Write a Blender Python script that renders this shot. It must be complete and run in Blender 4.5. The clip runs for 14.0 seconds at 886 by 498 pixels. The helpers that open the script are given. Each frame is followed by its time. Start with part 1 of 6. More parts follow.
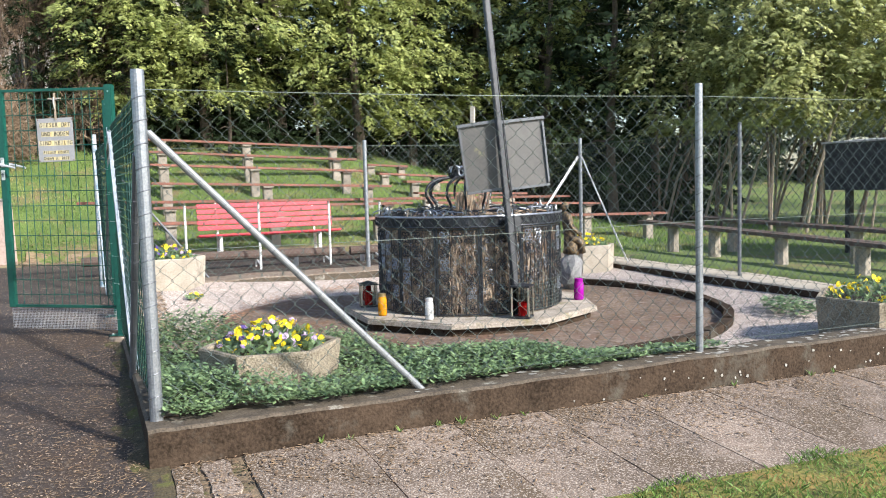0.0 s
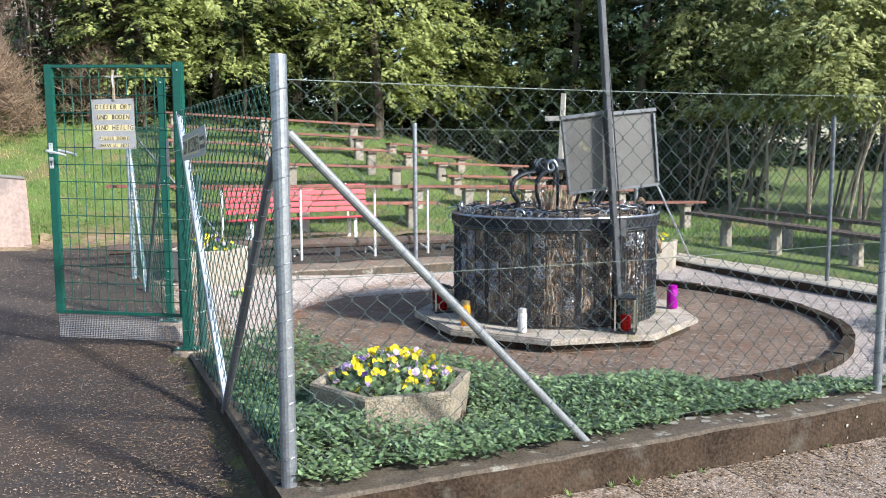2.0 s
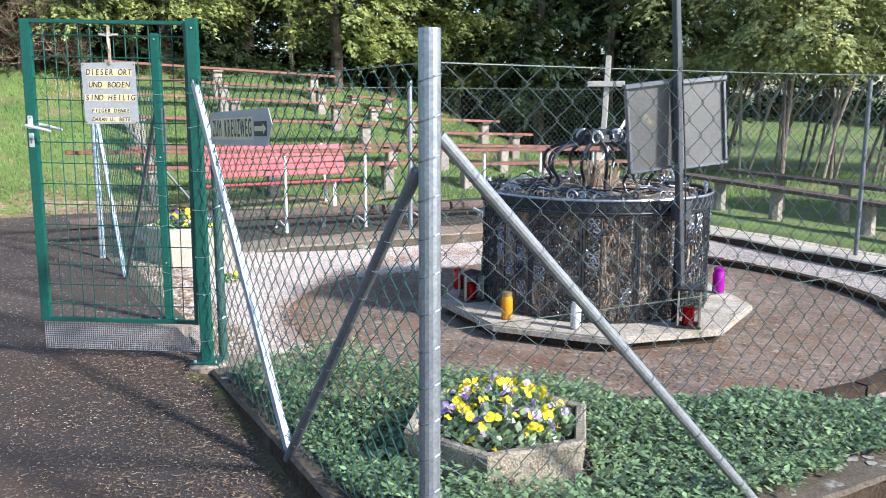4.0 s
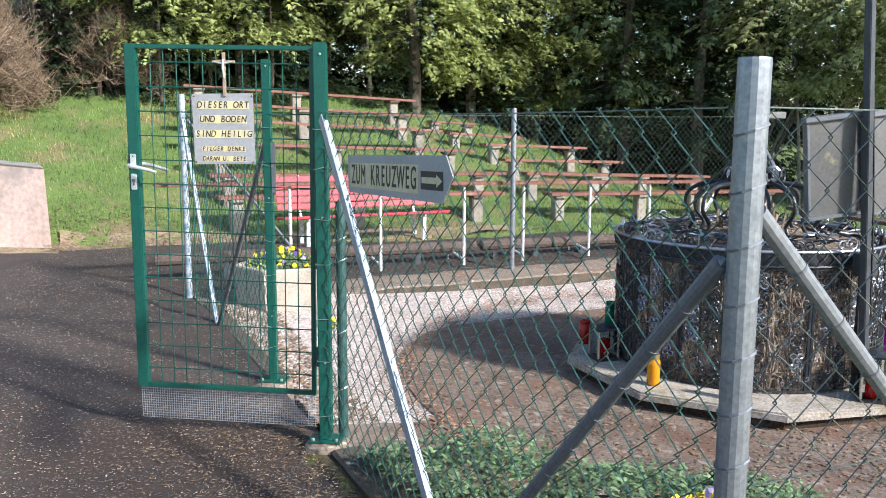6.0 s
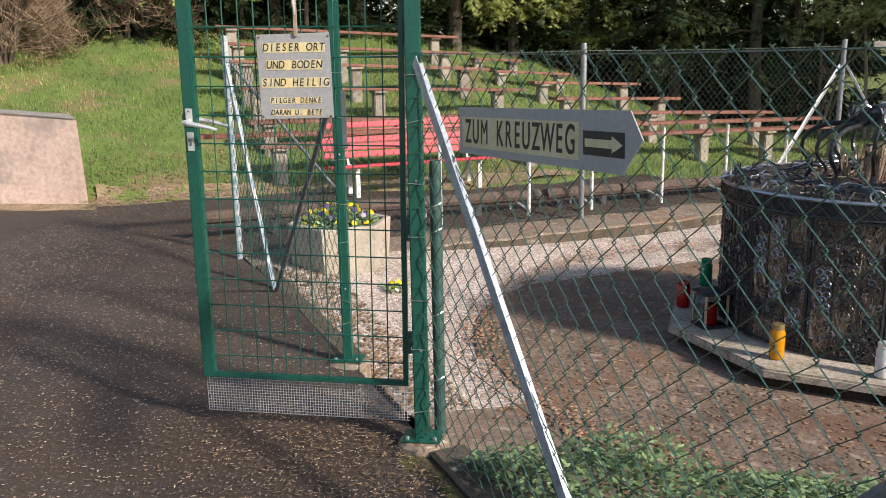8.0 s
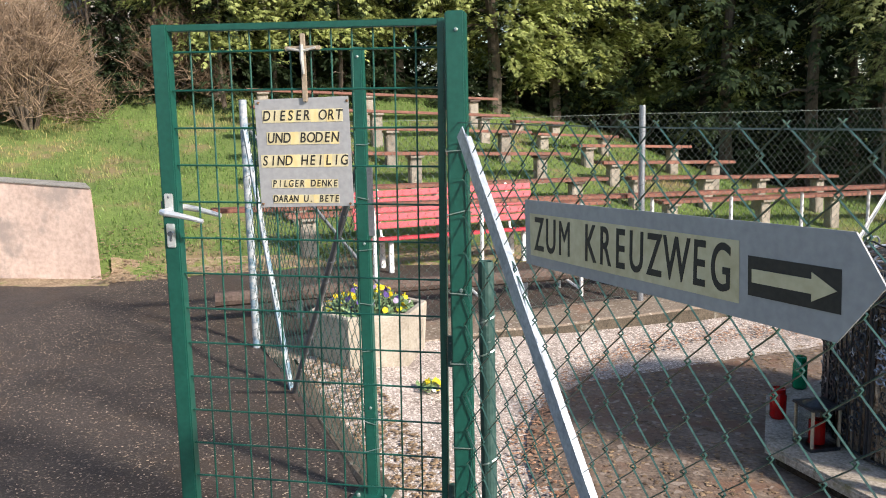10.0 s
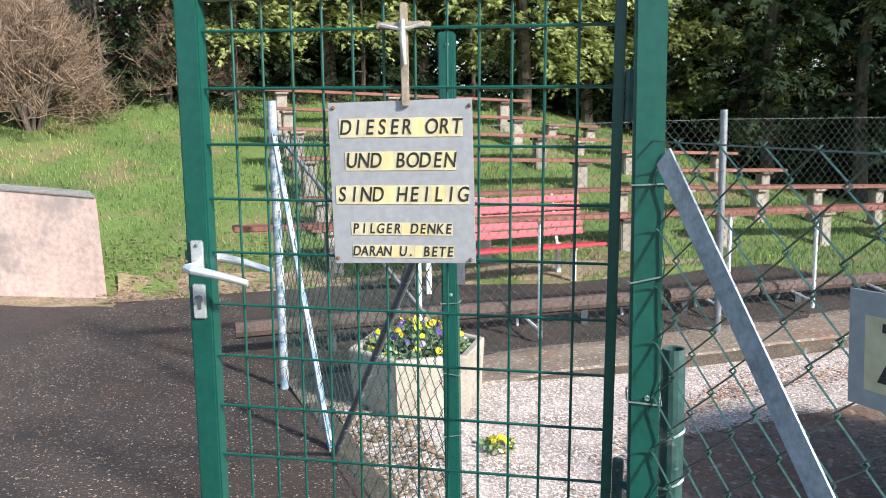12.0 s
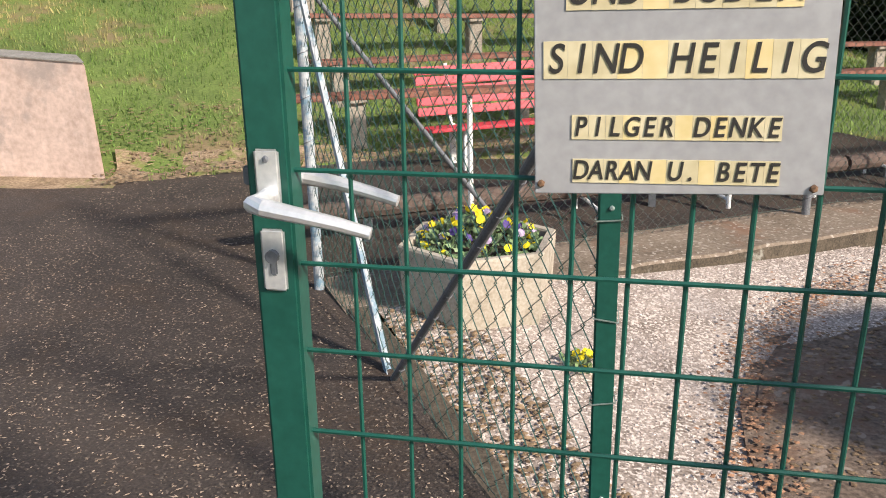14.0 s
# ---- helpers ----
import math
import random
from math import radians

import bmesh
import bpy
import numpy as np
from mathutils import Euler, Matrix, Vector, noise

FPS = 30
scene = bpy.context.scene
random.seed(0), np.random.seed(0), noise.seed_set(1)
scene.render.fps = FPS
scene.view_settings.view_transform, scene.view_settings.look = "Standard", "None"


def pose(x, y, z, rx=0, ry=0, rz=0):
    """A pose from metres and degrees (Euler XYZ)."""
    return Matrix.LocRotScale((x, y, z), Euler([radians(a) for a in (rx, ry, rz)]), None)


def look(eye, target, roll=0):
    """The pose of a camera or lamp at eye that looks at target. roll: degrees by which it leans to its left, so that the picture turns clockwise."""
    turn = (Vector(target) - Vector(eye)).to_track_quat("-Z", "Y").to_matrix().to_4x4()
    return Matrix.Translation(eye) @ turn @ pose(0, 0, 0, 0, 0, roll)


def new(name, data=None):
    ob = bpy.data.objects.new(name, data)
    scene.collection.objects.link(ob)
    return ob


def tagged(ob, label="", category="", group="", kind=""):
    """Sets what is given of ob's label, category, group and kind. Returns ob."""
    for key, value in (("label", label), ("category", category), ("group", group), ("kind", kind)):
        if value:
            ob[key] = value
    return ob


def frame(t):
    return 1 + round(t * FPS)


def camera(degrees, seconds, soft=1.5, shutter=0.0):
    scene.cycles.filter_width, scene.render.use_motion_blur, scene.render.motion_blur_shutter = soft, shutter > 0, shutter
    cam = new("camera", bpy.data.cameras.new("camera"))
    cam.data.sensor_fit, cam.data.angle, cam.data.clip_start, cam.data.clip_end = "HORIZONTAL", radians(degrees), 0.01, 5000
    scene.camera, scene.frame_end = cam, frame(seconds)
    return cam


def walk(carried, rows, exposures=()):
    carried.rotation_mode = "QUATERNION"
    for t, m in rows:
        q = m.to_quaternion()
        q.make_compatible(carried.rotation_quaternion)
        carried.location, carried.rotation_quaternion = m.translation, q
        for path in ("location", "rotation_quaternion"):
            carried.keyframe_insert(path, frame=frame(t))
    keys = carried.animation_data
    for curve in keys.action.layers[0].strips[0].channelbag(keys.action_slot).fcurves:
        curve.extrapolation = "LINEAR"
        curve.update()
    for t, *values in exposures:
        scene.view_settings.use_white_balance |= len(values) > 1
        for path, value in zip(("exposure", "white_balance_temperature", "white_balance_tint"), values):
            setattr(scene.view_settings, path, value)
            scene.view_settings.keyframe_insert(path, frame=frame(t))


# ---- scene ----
cam = camera(54.9, 14.0, soft=1.0)
METRES, EYE, TILT, LEAN, TURN = 7.2, 1.18, 0.0, 0.0, 8.3
ROWS = [
    (0.0, 0.0, 0.0, 0.0, -0.13, -4.72, 1.62),
    (0.5, -0.0286, 0.0242, 0.0076, 0.17, -4.79, 1.03),
    (1.0, -0.0751, 0.0475, 0.0139, 0.5, -5.19, 1.18),
    (1.5, -0.1028, 0.0741, 0.0194, 0.04, -5.58, 0.8),
    (2.0, -0.1253, 0.1148, 0.027, -1.19, -6.53, 0.31),
    (4.5, -0.2566, 0.2761, 0.0565, -6.34, -10.42, -0.09),
    (5.0, -0.2695, 0.3107, 0.0587, -5.28, -9.83, 0.04),
    (5.5, -0.2792, 0.3358, 0.0631, -3.25, -9.09, -0.19),
    (6.0, -0.2988, 0.3561, 0.0636, -2.27, -8.8, -0.23),
    (6.5, -0.3096, 0.3722, 0.0668, -2.05, -9.0, -0.46),
    (7.0, -0.3081, 0.4097, 0.0653, -0.73, -9.16, 0.02),
    (7.5, -0.3154, 0.4324, 0.064, 0.06, -11.03, 0.18),
    (8.0, -0.3466, 0.4521, 0.0661, -0.68, -12.9, 1.03),
    (8.5, -0.3602, 0.4635, 0.0741, -1.74, -12.26, 1.39),
    (9.0, -0.3536, 0.5047, 0.0695, 0.28, -10.61, 1.18),
    (11.5, -0.3875, 0.6621, 0.0725, 2.18, -8.42, 1.34),
    (12.0, -0.4034, 0.7028, 0.0739, 2.29, -8.8, 0.97),
    (12.5, -0.4123, 0.7447, 0.0691, 3.96, -11.35, 1.39),
    (13.0, -0.4187, 0.7719, 0.0691, 5.56, -14.23, 1.42),
    (13.5, -0.4403, 0.7957, 0.0658, 5.93, -15.95, 1.53),
    (14.0, -0.4559, 0.824, 0.0643, 2.15, -17.92, 1.38),
]
walk(cam, [(t, pose(0, 0, EYE, TILT, LEAN, TURN) @ pose(METRES * x, METRES * y, METRES * z, 90 + pitch, roll, yaw)) for t, x, y, z, yaw, pitch, roll in ROWS],
     exposures=[(0.0, 1.0, 6250, 11), (2.0, 1.0, 6000, 10), (4.5, 1.2, 5750, 11), (6.0, 1.02, 5950, 11), (7.0, 0.82, 6150, 12), (8.0, 0.55, 6900, 14), (9.0, 0.62, 7000, 14), (11.5, 0.95, 6050, 11), (13.0, 0.8, 6150, 11), (14.0, 0.66, 6950, 14)])

# ---- light ----
SUN_AZ, SUN_EL = -29.0, 31.0
world = bpy.data.worlds.new("world")
scene.world = world
world.use_nodes = True
wn = world.node_tree
sky = wn.nodes.new("ShaderNodeTexSky")
sky.sky_type = 'NISHITA'
sky.sun_disc = False
sky.sun_elevation = radians(SUN_EL)
sky.sun_rotation = radians(90 - SUN_AZ)
wn.links.new(sky.outputs[0], wn.nodes["Background"].inputs[0])
wn.nodes["Background"].inputs[1].default_value = 0.13
sun = new("sun", bpy.data.lights.new("sun", 'SUN'))
sun.data.energy, sun.data.angle, sun.data.color = 4.5, radians(5.0), (1.0, 0.94, 0.84)
sd = Vector((math.cos(radians(SUN_EL)) * math.cos(radians(SUN_AZ)), math.cos(radians(SUN_EL)) * math.sin(radians(SUN_AZ)), math.sin(radians(SUN_EL))))
sun.matrix_world = look(sd * 60, (0, 0, 0))

# ---- materials ----


def material(name, dark, light, scale=8.0, rough=0.7, metal=0.0, bump=0.2, fine=120.0, third=None, spots=0.62, vary=0.0, alpha_through=0.0, island=0.0, spec=0.5, bdist=0.01, speck=None, speck_scale=60.0, speck_at=0.62):
    """Two-scale noise colour, optional blotches of a third colour, grain bump, optional variation by object or by island."""
    m = bpy.data.materials.new(name)
    m.use_nodes = True
    nt = m.node_tree
    b = nt.nodes["Principled BSDF"]
    tc = nt.nodes.new("ShaderNodeTexCoord")
    co = tc.outputs["Object"]
    info = nt.nodes.new("ShaderNodeObjectInfo")
    if vary:
        add = nt.nodes.new("ShaderNodeVectorMath")
        add.operation = 'ADD'
        sc = nt.nodes.new("ShaderNodeVectorMath")
        sc.operation = 'SCALE'
        comb = nt.nodes.new("ShaderNodeCombineXYZ")
        for i in range(3):
            nt.links.new(info.outputs["Random"], comb.inputs[i])
        nt.links.new(comb.outputs[0], sc.inputs[0])
        sc.inputs["Scale"].default_value = 37.0
        nt.links.new(co, add.inputs[0])
        nt.links.new(sc.outputs[0], add.inputs[1])
        co = add.outputs[0]
    n1 = nt.nodes.new("ShaderNodeTexNoise")
    n1.inputs["Scale"].default_value = scale
    n1.inputs["Detail"].default_value = 6
    n1.inputs["Roughness"].default_value = 0.65
    n2 = nt.nodes.new("ShaderNodeTexNoise")
    n2.inputs["Scale"].default_value = fine
    n2.inputs["Detail"].default_value = 3
    nt.links.new(co, n1.inputs["Vector"])
    nt.links.new(co, n2.inputs["Vector"])
    mixf = nt.nodes.new("ShaderNodeMath")
    mixf.operation = 'MULTIPLY_ADD'
    mixf.inputs[1].default_value = 0.5
    half = nt.nodes.new("ShaderNodeMath")
    half.operation = 'MULTIPLY'
    half.inputs[1].default_value = 0.5
    nt.links.new(n1.outputs["Fac"], half.inputs[0])
    nt.links.new(n2.outputs["Fac"], mixf.inputs[0])
    nt.links.new(half.outputs[0], mixf.inputs[2])
    ramp = nt.nodes.new("ShaderNodeValToRGB")
    ramp.color_ramp.elements[0].position, ramp.color_ramp.elements[1].position = 0.36, 0.64
    ramp.color_ramp.elements[0].color, ramp.color_ramp.elements[1].color = (*dark, 1), (*light, 1)
    nt.links.new(mixf.outputs[0], ramp.inputs[0])
    col = ramp.outputs[0]
    if third:
        n3 = nt.nodes.new("ShaderNodeTexNoise")
        n3.inputs["Scale"].default_value = scale * 0.7
        n3.inputs["Detail"].default_value = 8
        n3.inputs["Roughness"].default_value = 0.7
        off = nt.nodes.new("ShaderNodeVectorMath")
        off.inputs[1].default_value = (5.3, 9.1, 2.7)
        nt.links.new(co, off.inputs[0])
        nt.links.new(off.outputs[0], n3.inputs["Vector"])
        r3 = nt.nodes.new("ShaderNodeValToRGB")
        r3.color_ramp.elements[0].position, r3.color_ramp.elements[1].position = spots - 0.05, spots + 0.06
        nt.links.new(n3.outputs["Fac"], r3.inputs[0])
        mx = nt.nodes.new("ShaderNodeMix")
        mx.data_type = 'RGBA'
        nt.links.new(r3.outputs[0], mx.inputs["Factor"])
        nt.links.new(col, mx.inputs["A"])
        mx.inputs["B"].default_value = (*third, 1)
        col = mx.outputs["Result"]
    if speck:
        n4 = nt.nodes.new("ShaderNodeTexNoise")
        n4.inputs["Scale"].default_value = speck_scale
        n4.inputs["Detail"].default_value = 1
        nt.links.new(co, n4.inputs["Vector"])
        r4 = nt.nodes.new("ShaderNodeValToRGB")
        r4.color_ramp.elements[0].position, r4.color_ramp.elements[1].position = speck_at - 0.02, speck_at + 0.03
        nt.links.new(n4.outputs["Fac"], r4.inputs[0])
        m4 = nt.nodes.new("ShaderNodeMix")
        m4.data_type = 'RGBA'
        nt.links.new(r4.outputs[0], m4.inputs["Factor"])
        nt.links.new(col, m4.inputs["A"])
        m4.inputs["B"].default_value = (*speck, 1)
        col = m4.outputs["Result"]
    if vary or island:
        hs = nt.nodes.new("ShaderNodeHueSaturation")
        mr = nt.nodes.new("ShaderNodeMapRange")
        amount = max(vary, island)
        mr.inputs["To Min"].default_value, mr.inputs["To Max"].default_value = 1 - amount, 1 + amount
        if island:
            geo = nt.nodes.new("ShaderNodeNewGeometry")
            nt.links.new(geo.outputs["Random Per Island"], mr.inputs["Value"])
        else:
            nt.links.new(info.outputs["Random"], mr.inputs["Value"])
        nt.links.new(mr.outputs[0], hs.inputs["Value"])
        nt.links.new(col, hs.inputs["Color"])
        col = hs.outputs[0]
    nt.links.new(col, b.inputs["Base Color"])
    b.inputs["Roughness"].default_value = rough
    b.inputs["Metallic"].default_value = metal
    b.inputs["Specular IOR Level"].default_value = spec
    if bump:
        bp = nt.nodes.new("ShaderNodeBump")
        bp.inputs["Strength"].default_value = bump
        bp.inputs["Distance"].default_value = bdist
        nt.links.new(mixf.outputs[0], bp.inputs["Height"])
        nt.links.new(bp.outputs[0], b.inputs["Normal"])
    if alpha_through:
        tr = nt.nodes.new("ShaderNodeBsdfTranslucent")
        nt.links.new(col, tr.inputs["Color"])
        ms = nt.nodes.new("ShaderNodeMixShader")
        ms.inputs[0].default_value = alpha_through
        nt.links.new(b.outputs[0], ms.inputs[1])
        nt.links.new(tr.outputs[0], ms.inputs[2])
        nt.links.new(ms.outputs[0], nt.nodes["Material Output"].inputs["Surface"])
    return m


def glassy(name, colour, rough=0.15):
    m = material(name, tuple(c * 0.7 for c in colour), colour, 20, rough, 0, 0.05)
    m.node_tree.nodes["Principled BSDF"].inputs["Transmission Weight"].default_value = 1.0 if rough < 0.1 else 0.45
    m.node_tree.nodes["Principled BSDF"].inputs["IOR"].default_value = 1.03 if rough < 0.1 else 1.45
    return m


M_ASPHALT = material("asphalt", (0.018, 0.0135, 0.0115), (0.068, 0.051, 0.042), 1.3, 0.85, 0, 1.0, 85, third=(0.052, 0.034, 0.023), spots=0.52, speck=(0.12, 0.095, 0.075), speck_scale=60, speck_at=0.64, bdist=0.015)
M_SLAB = material("washed_concrete", (0.06, 0.043, 0.031), (0.29, 0.22, 0.17), 1.7, 0.85, 0, 1.0, 95, third=(0.105, 0.073, 0.045), spots=0.53, vary=0.10, speck=(0.35, 0.29, 0.235), speck_scale=90, speck_at=0.58)
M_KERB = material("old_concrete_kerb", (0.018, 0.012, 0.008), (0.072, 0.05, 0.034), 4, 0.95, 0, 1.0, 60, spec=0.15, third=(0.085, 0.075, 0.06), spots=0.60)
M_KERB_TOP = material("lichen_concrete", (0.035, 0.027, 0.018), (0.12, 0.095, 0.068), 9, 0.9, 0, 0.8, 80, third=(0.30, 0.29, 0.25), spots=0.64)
M_FLOOR = material("damp_earth_paving", (0.066, 0.046, 0.034), (0.25, 0.185, 0.14), 3.0, 0.85, 0, 0.9, 50, third=(0.16, 0.09, 0.058), spots=0.55, speck=(0.27, 0.215, 0.175), speck_scale=15, speck_at=0.66)
M_GRAVEL = material("gravel_bed", (0.13, 0.10, 0.08), (0.46, 0.39, 0.345), 5, 0.9, 0, 1.0, 70, speck=(0.58, 0.51, 0.46), speck_scale=55, speck_at=0.58)
M_PEBBLE = material("gravel_pebbles", (0.27, 0.215, 0.185), (0.60, 0.52, 0.47), 30, 0.8, 0, 0.2, island=0.4)
M_SOIL = material("soil", (0.02, 0.014, 0.01), (0.07, 0.05, 0.035), 10, 0.95, 0, 0.6, 70)
M_GRASS_G = material("turf", (0.06, 0.092, 0.02), (0.14, 0.20, 0.045), 1.6, 0.95, 0, 0.6, 40, third=(0.18, 0.135, 0.07), spots=0.58)
M_BLADE = material("grass_blades", (0.07, 0.145, 0.03), (0.215, 0.32, 0.078), 0.8, 0.6, 0, 0.0, 30, third=(0.36, 0.315, 0.13), spots=0.545, alpha_through=0.35, island=0.4)
M_ZINC = material("galvanised_steel", (0.20, 0.215, 0.24), (0.34, 0.36, 0.39), 18, 0.42, 0.7, 0.08, 90, third=(0.24, 0.25, 0.27), spots=0.66, vary=0.08)
M_GREEN = material("green_gate_paint", (0.005, 0.062, 0.046), (0.010, 0.088, 0.066), 12, 0.38, 0, 0.05, 60)
M_GREENWIRE = material("green_plastic_wire", (0.008, 0.028, 0.024), (0.03, 0.088, 0.074), 20, 0.36, 0.25, 0.0)
M_WIRE = material("weathered_wire", (0.05, 0.068, 0.062), (0.15, 0.185, 0.168), 14, 0.36, 0.4, 0.0)
M_TIE = material("bright_tie_wire", (0.22, 0.30, 0.28), (0.46, 0.53, 0.50), 20, 0.4, 0.6, 0.0)
M_ALU = material("aluminium", (0.66, 0.67, 0.68), (0.8, 0.8, 0.8), 25, 0.38, 0.6, 0.05)
M_SIGN = material("grey_sign_plate", (0.29, 0.29, 0.30), (0.37, 0.37, 0.38), 6, 0.5, 0.1, 0.04, 60)
M_TAPE = material("cream_letter_strip", (0.48, 0.41, 0.24), (0.64, 0.57, 0.38), 9, 0.6, 0, 0.0, 40)
M_TAPE2 = material("yellowed_letter_strip", (0.60, 0.47, 0.20), (0.72, 0.60, 0.34), 9, 0.6, 0, 0.0, 40)
M_LETTER = material("black_lettering", (0.012, 0.011, 0.01), (0.03, 0.026, 0.022), 20, 0.6, 0, 0.0)
M_RED = material("red_bench_paint", (0.40, 0.018, 0.035), (0.54, 0.04, 0.06), 6, 0.55, 0, 0.1, 50, third=(0.56, 0.2, 0.19), spots=0.7, vary=0.08)
M_RAILWOOD = material("red_brown_wood", (0.13, 0.045, 0.03), (0.27, 0.11, 0.075), 5, 0.65, 0, 0.2, 60, third=(0.33, 0.2, 0.15), spots=0.64, vary=0.15)
M_DARKWOOD = material("dark_old_beam", (0.055, 0.036, 0.03), (0.15, 0.105, 0.085), 4, 0.85, 0, 0.4, 60)
M_WHITE = material("white_painted_steel", (0.62, 0.62, 0.62), (0.8, 0.8, 0.78), 14, 0.5, 0, 0.05, 60, third=(0.35, 0.3, 0.26), spots=0.72)
M_STUB = material("pale_concrete_stub", (0.17, 0.145, 0.115), (0.36, 0.32, 0.27), 6, 0.9, 0, 0.4, 60, third=(0.12, 0.10, 0.07), spots=0.62, vary=0.15)
M_PLANTER = material("planter_concrete", (0.30, 0.26, 0.20), (0.48, 0.43, 0.36), 5, 0.9, 0, 0.4, 70, third=(0.22, 0.19, 0.15), spots=0.62)
M_AGGREGATE = material("exposed_aggregate", (0.11, 0.09, 0.06), (0.42, 0.36, 0.27), 7, 0.85, 0, 1.0, 95, bdist=0.02)
M_WALL = material("pink_rendered_wall", (0.44, 0.32, 0.265), (0.70, 0.53, 0.455), 2.2, 0.9, 0, 0.4, 18, third=(0.36, 0.29, 0.255), spots=0.56)
M_WALLCAP = material("blackened_wall_cap", (0.14, 0.13, 0.115), (0.34, 0.32, 0.29), 4, 0.9, 0, 0.3, 45)
M_IRON = material("wrought_iron", (0.016, 0.018, 0.022), (0.06, 0.064, 0.074), 15, 0.36, 0.5, 0.25, 80)
# paler copy of the wrought iron: glints and highlights are in the base colour
M_IRON_GLINT = material("glinting_iron", (0.22, 0.245, 0.29), (0.42, 0.45, 0.50), 14, 0.32, 0.75, 0.1, 80)
M_STICK = material("dry_thorn_wood", (0.17, 0.125, 0.09), (0.48, 0.375, 0.275), 12, 0.85, 0, 0.3, 60, third=(0.26, 0.13, 0.09), spots=0.6, island=0.45)
M_CORE = material("dark_filling", (0.10, 0.075, 0.055), (0.26, 0.20, 0.15), 9, 0.9, 0, 0.4, 40)
M_BOARD = material("grey_board", (0.075, 0.073, 0.072), (0.12, 0.117, 0.112), 3, 0.5, 0.1, 0.05, 50, third=(0.36, 0.33, 0.16), spots=0.7)
M_FRAME = material("dark_grey_frame", (0.10, 0.11, 0.125), (0.17, 0.18, 0.20), 10, 0.45, 0.3, 0.1)
M_PALEWOOD = material("grey_weathered_wood", (0.34, 0.31, 0.26), (0.55, 0.51, 0.45), 9, 0.8, 0, 0.2, 60)
M_LEAF = material("periwinkle_leaves", (0.07, 0.125, 0.065), (0.25, 0.345, 0.16), 3.5, 0.3, 0, 0.0, 30, alpha_through=0.2, island=0.5)
M_PETAL_Y = material("yellow_petals", (0.82, 0.62, 0.012), (0.95, 0.80, 0.03), 20, 0.6, 0, 0.0, alpha_through=0.2)
M_PETAL_L = material("lilac_petals", (0.42, 0.26, 0.50), (0.70, 0.60, 0.72), 20, 0.6, 0, 0.0, alpha_through=0.2)
M_PETAL_V = material("violet_petals", (0.05, 0.03, 0.16), (0.14, 0.08, 0.32), 20, 0.6, 0, 0.0, alpha_through=0.2)
M_THUJA = material("thuja_sprays", (0.155, 0.205, 0.065), (0.53, 0.57, 0.20), 1.6, 0.65, 0, 0.0, 5.0, alpha_through=0.42, island=0.3)
# near-black copy of the thuja sprays: the shade among the trees is in the colour
M_THUJA_SHADE = material("shaded_thuja_sprays", (0.012, 0.023, 0.011), (0.042, 0.066, 0.024), 1.1, 0.75, 0, 0.0, 3.0, alpha_through=0.15, island=0.4, spec=0.25)
M_BARK = material("bark", (0.06, 0.045, 0.035), (0.17, 0.135, 0.105), 9, 0.9, 0, 0.6, 50)
M_PALEBARK = material("pale_stems", (0.15, 0.12, 0.09), (0.34, 0.28, 0.21), 8, 0.85, 0, 0.4, 40)
M_TWIG = material("brown_twigs", (0.12, 0.082, 0.055), (0.29, 0.205, 0.14), 3, 0.9, 0, 0.0, 20, island=0.4)
M_LITTER = material("dry_leaf_litter", (0.12, 0.072, 0.04), (0.27, 0.19, 0.115), 6, 0.9, 0, 0.0, 30, island=0.45)
M_BLACKROOF = material("tarred_boards", (0.012, 0.012, 0.014), (0.045, 0.045, 0.05), 5, 0.8, 0, 0.3, 40)
M_ROOF = material("grey_sheet_roof", (0.30, 0.30, 0.31), (0.45, 0.45, 0.46), 5, 0.6, 0.2, 0.1)
M_STATUE = material("ochre_figure", (0.03, 0.022, 0.014), (0.26, 0.18, 0.09), 24, 0.6, 0.15, 0.6, 40, third=(0.025, 0.022, 0.02), spots=0.52)
M_STONE = material("grey_stone", (0.12, 0.12, 0.125), (0.27, 0.27, 0.27), 8, 0.85, 0, 0.4, 50)
M_BRASS = material("aged_brass", (0.22, 0.16, 0.07), (0.40, 0.31, 0.16), 18, 0.45, 0.7, 0.1)
M_PALEBRASS = material("pale_brass", (0.30, 0.26, 0.19), (0.50, 0.45, 0.36), 18, 0.45, 0.5, 0.1)
M_AMBER = glassy("amber_glass", (0.95, 0.42, 0.01))
M_CLEAR = glassy("white_candle_glass", (0.92, 0.92, 0.91), 0.2)
M_PURPLE = glassy("purple_glass", (0.52, 0.01, 0.50))
M_REDGL = glassy("red_glass", (0.62, 0.012, 0.012))
M_GREENGL = glassy("green_glass", (0.0, 0.34, 0.16))
M_PANE = glassy("lantern_glass", (0.92, 0.93, 0.92), 0.03)
M_HOUSE = material("far_house_render", (0.50, 0.44, 0.40), (0.66, 0.60, 0.55), 1, 0.9, 0, 0.1)
M_TILE = material("far_roof_tiles", (0.22, 0.12, 0.09), (0.34, 0.20, 0.15), 2, 0.8, 0, 0.2)
M_DARKGLASS = material("dark_window_glass", (0.02, 0.022, 0.025), (0.04, 0.043, 0.05), 3, 0.1, 0, 0.0)

# ---- mesh helpers ----


def mesh_from(name, bm, mat, smooth=False):
    me = bpy.data.meshes.new(name)
    bm.to_mesh(me)
    bm.free()
    for mm in (mat if isinstance(mat, (list, tuple)) else [mat]):
        me.materials.append(mm)
    if smooth:
        for p in me.polygons:
            p.use_smooth = True
    return me


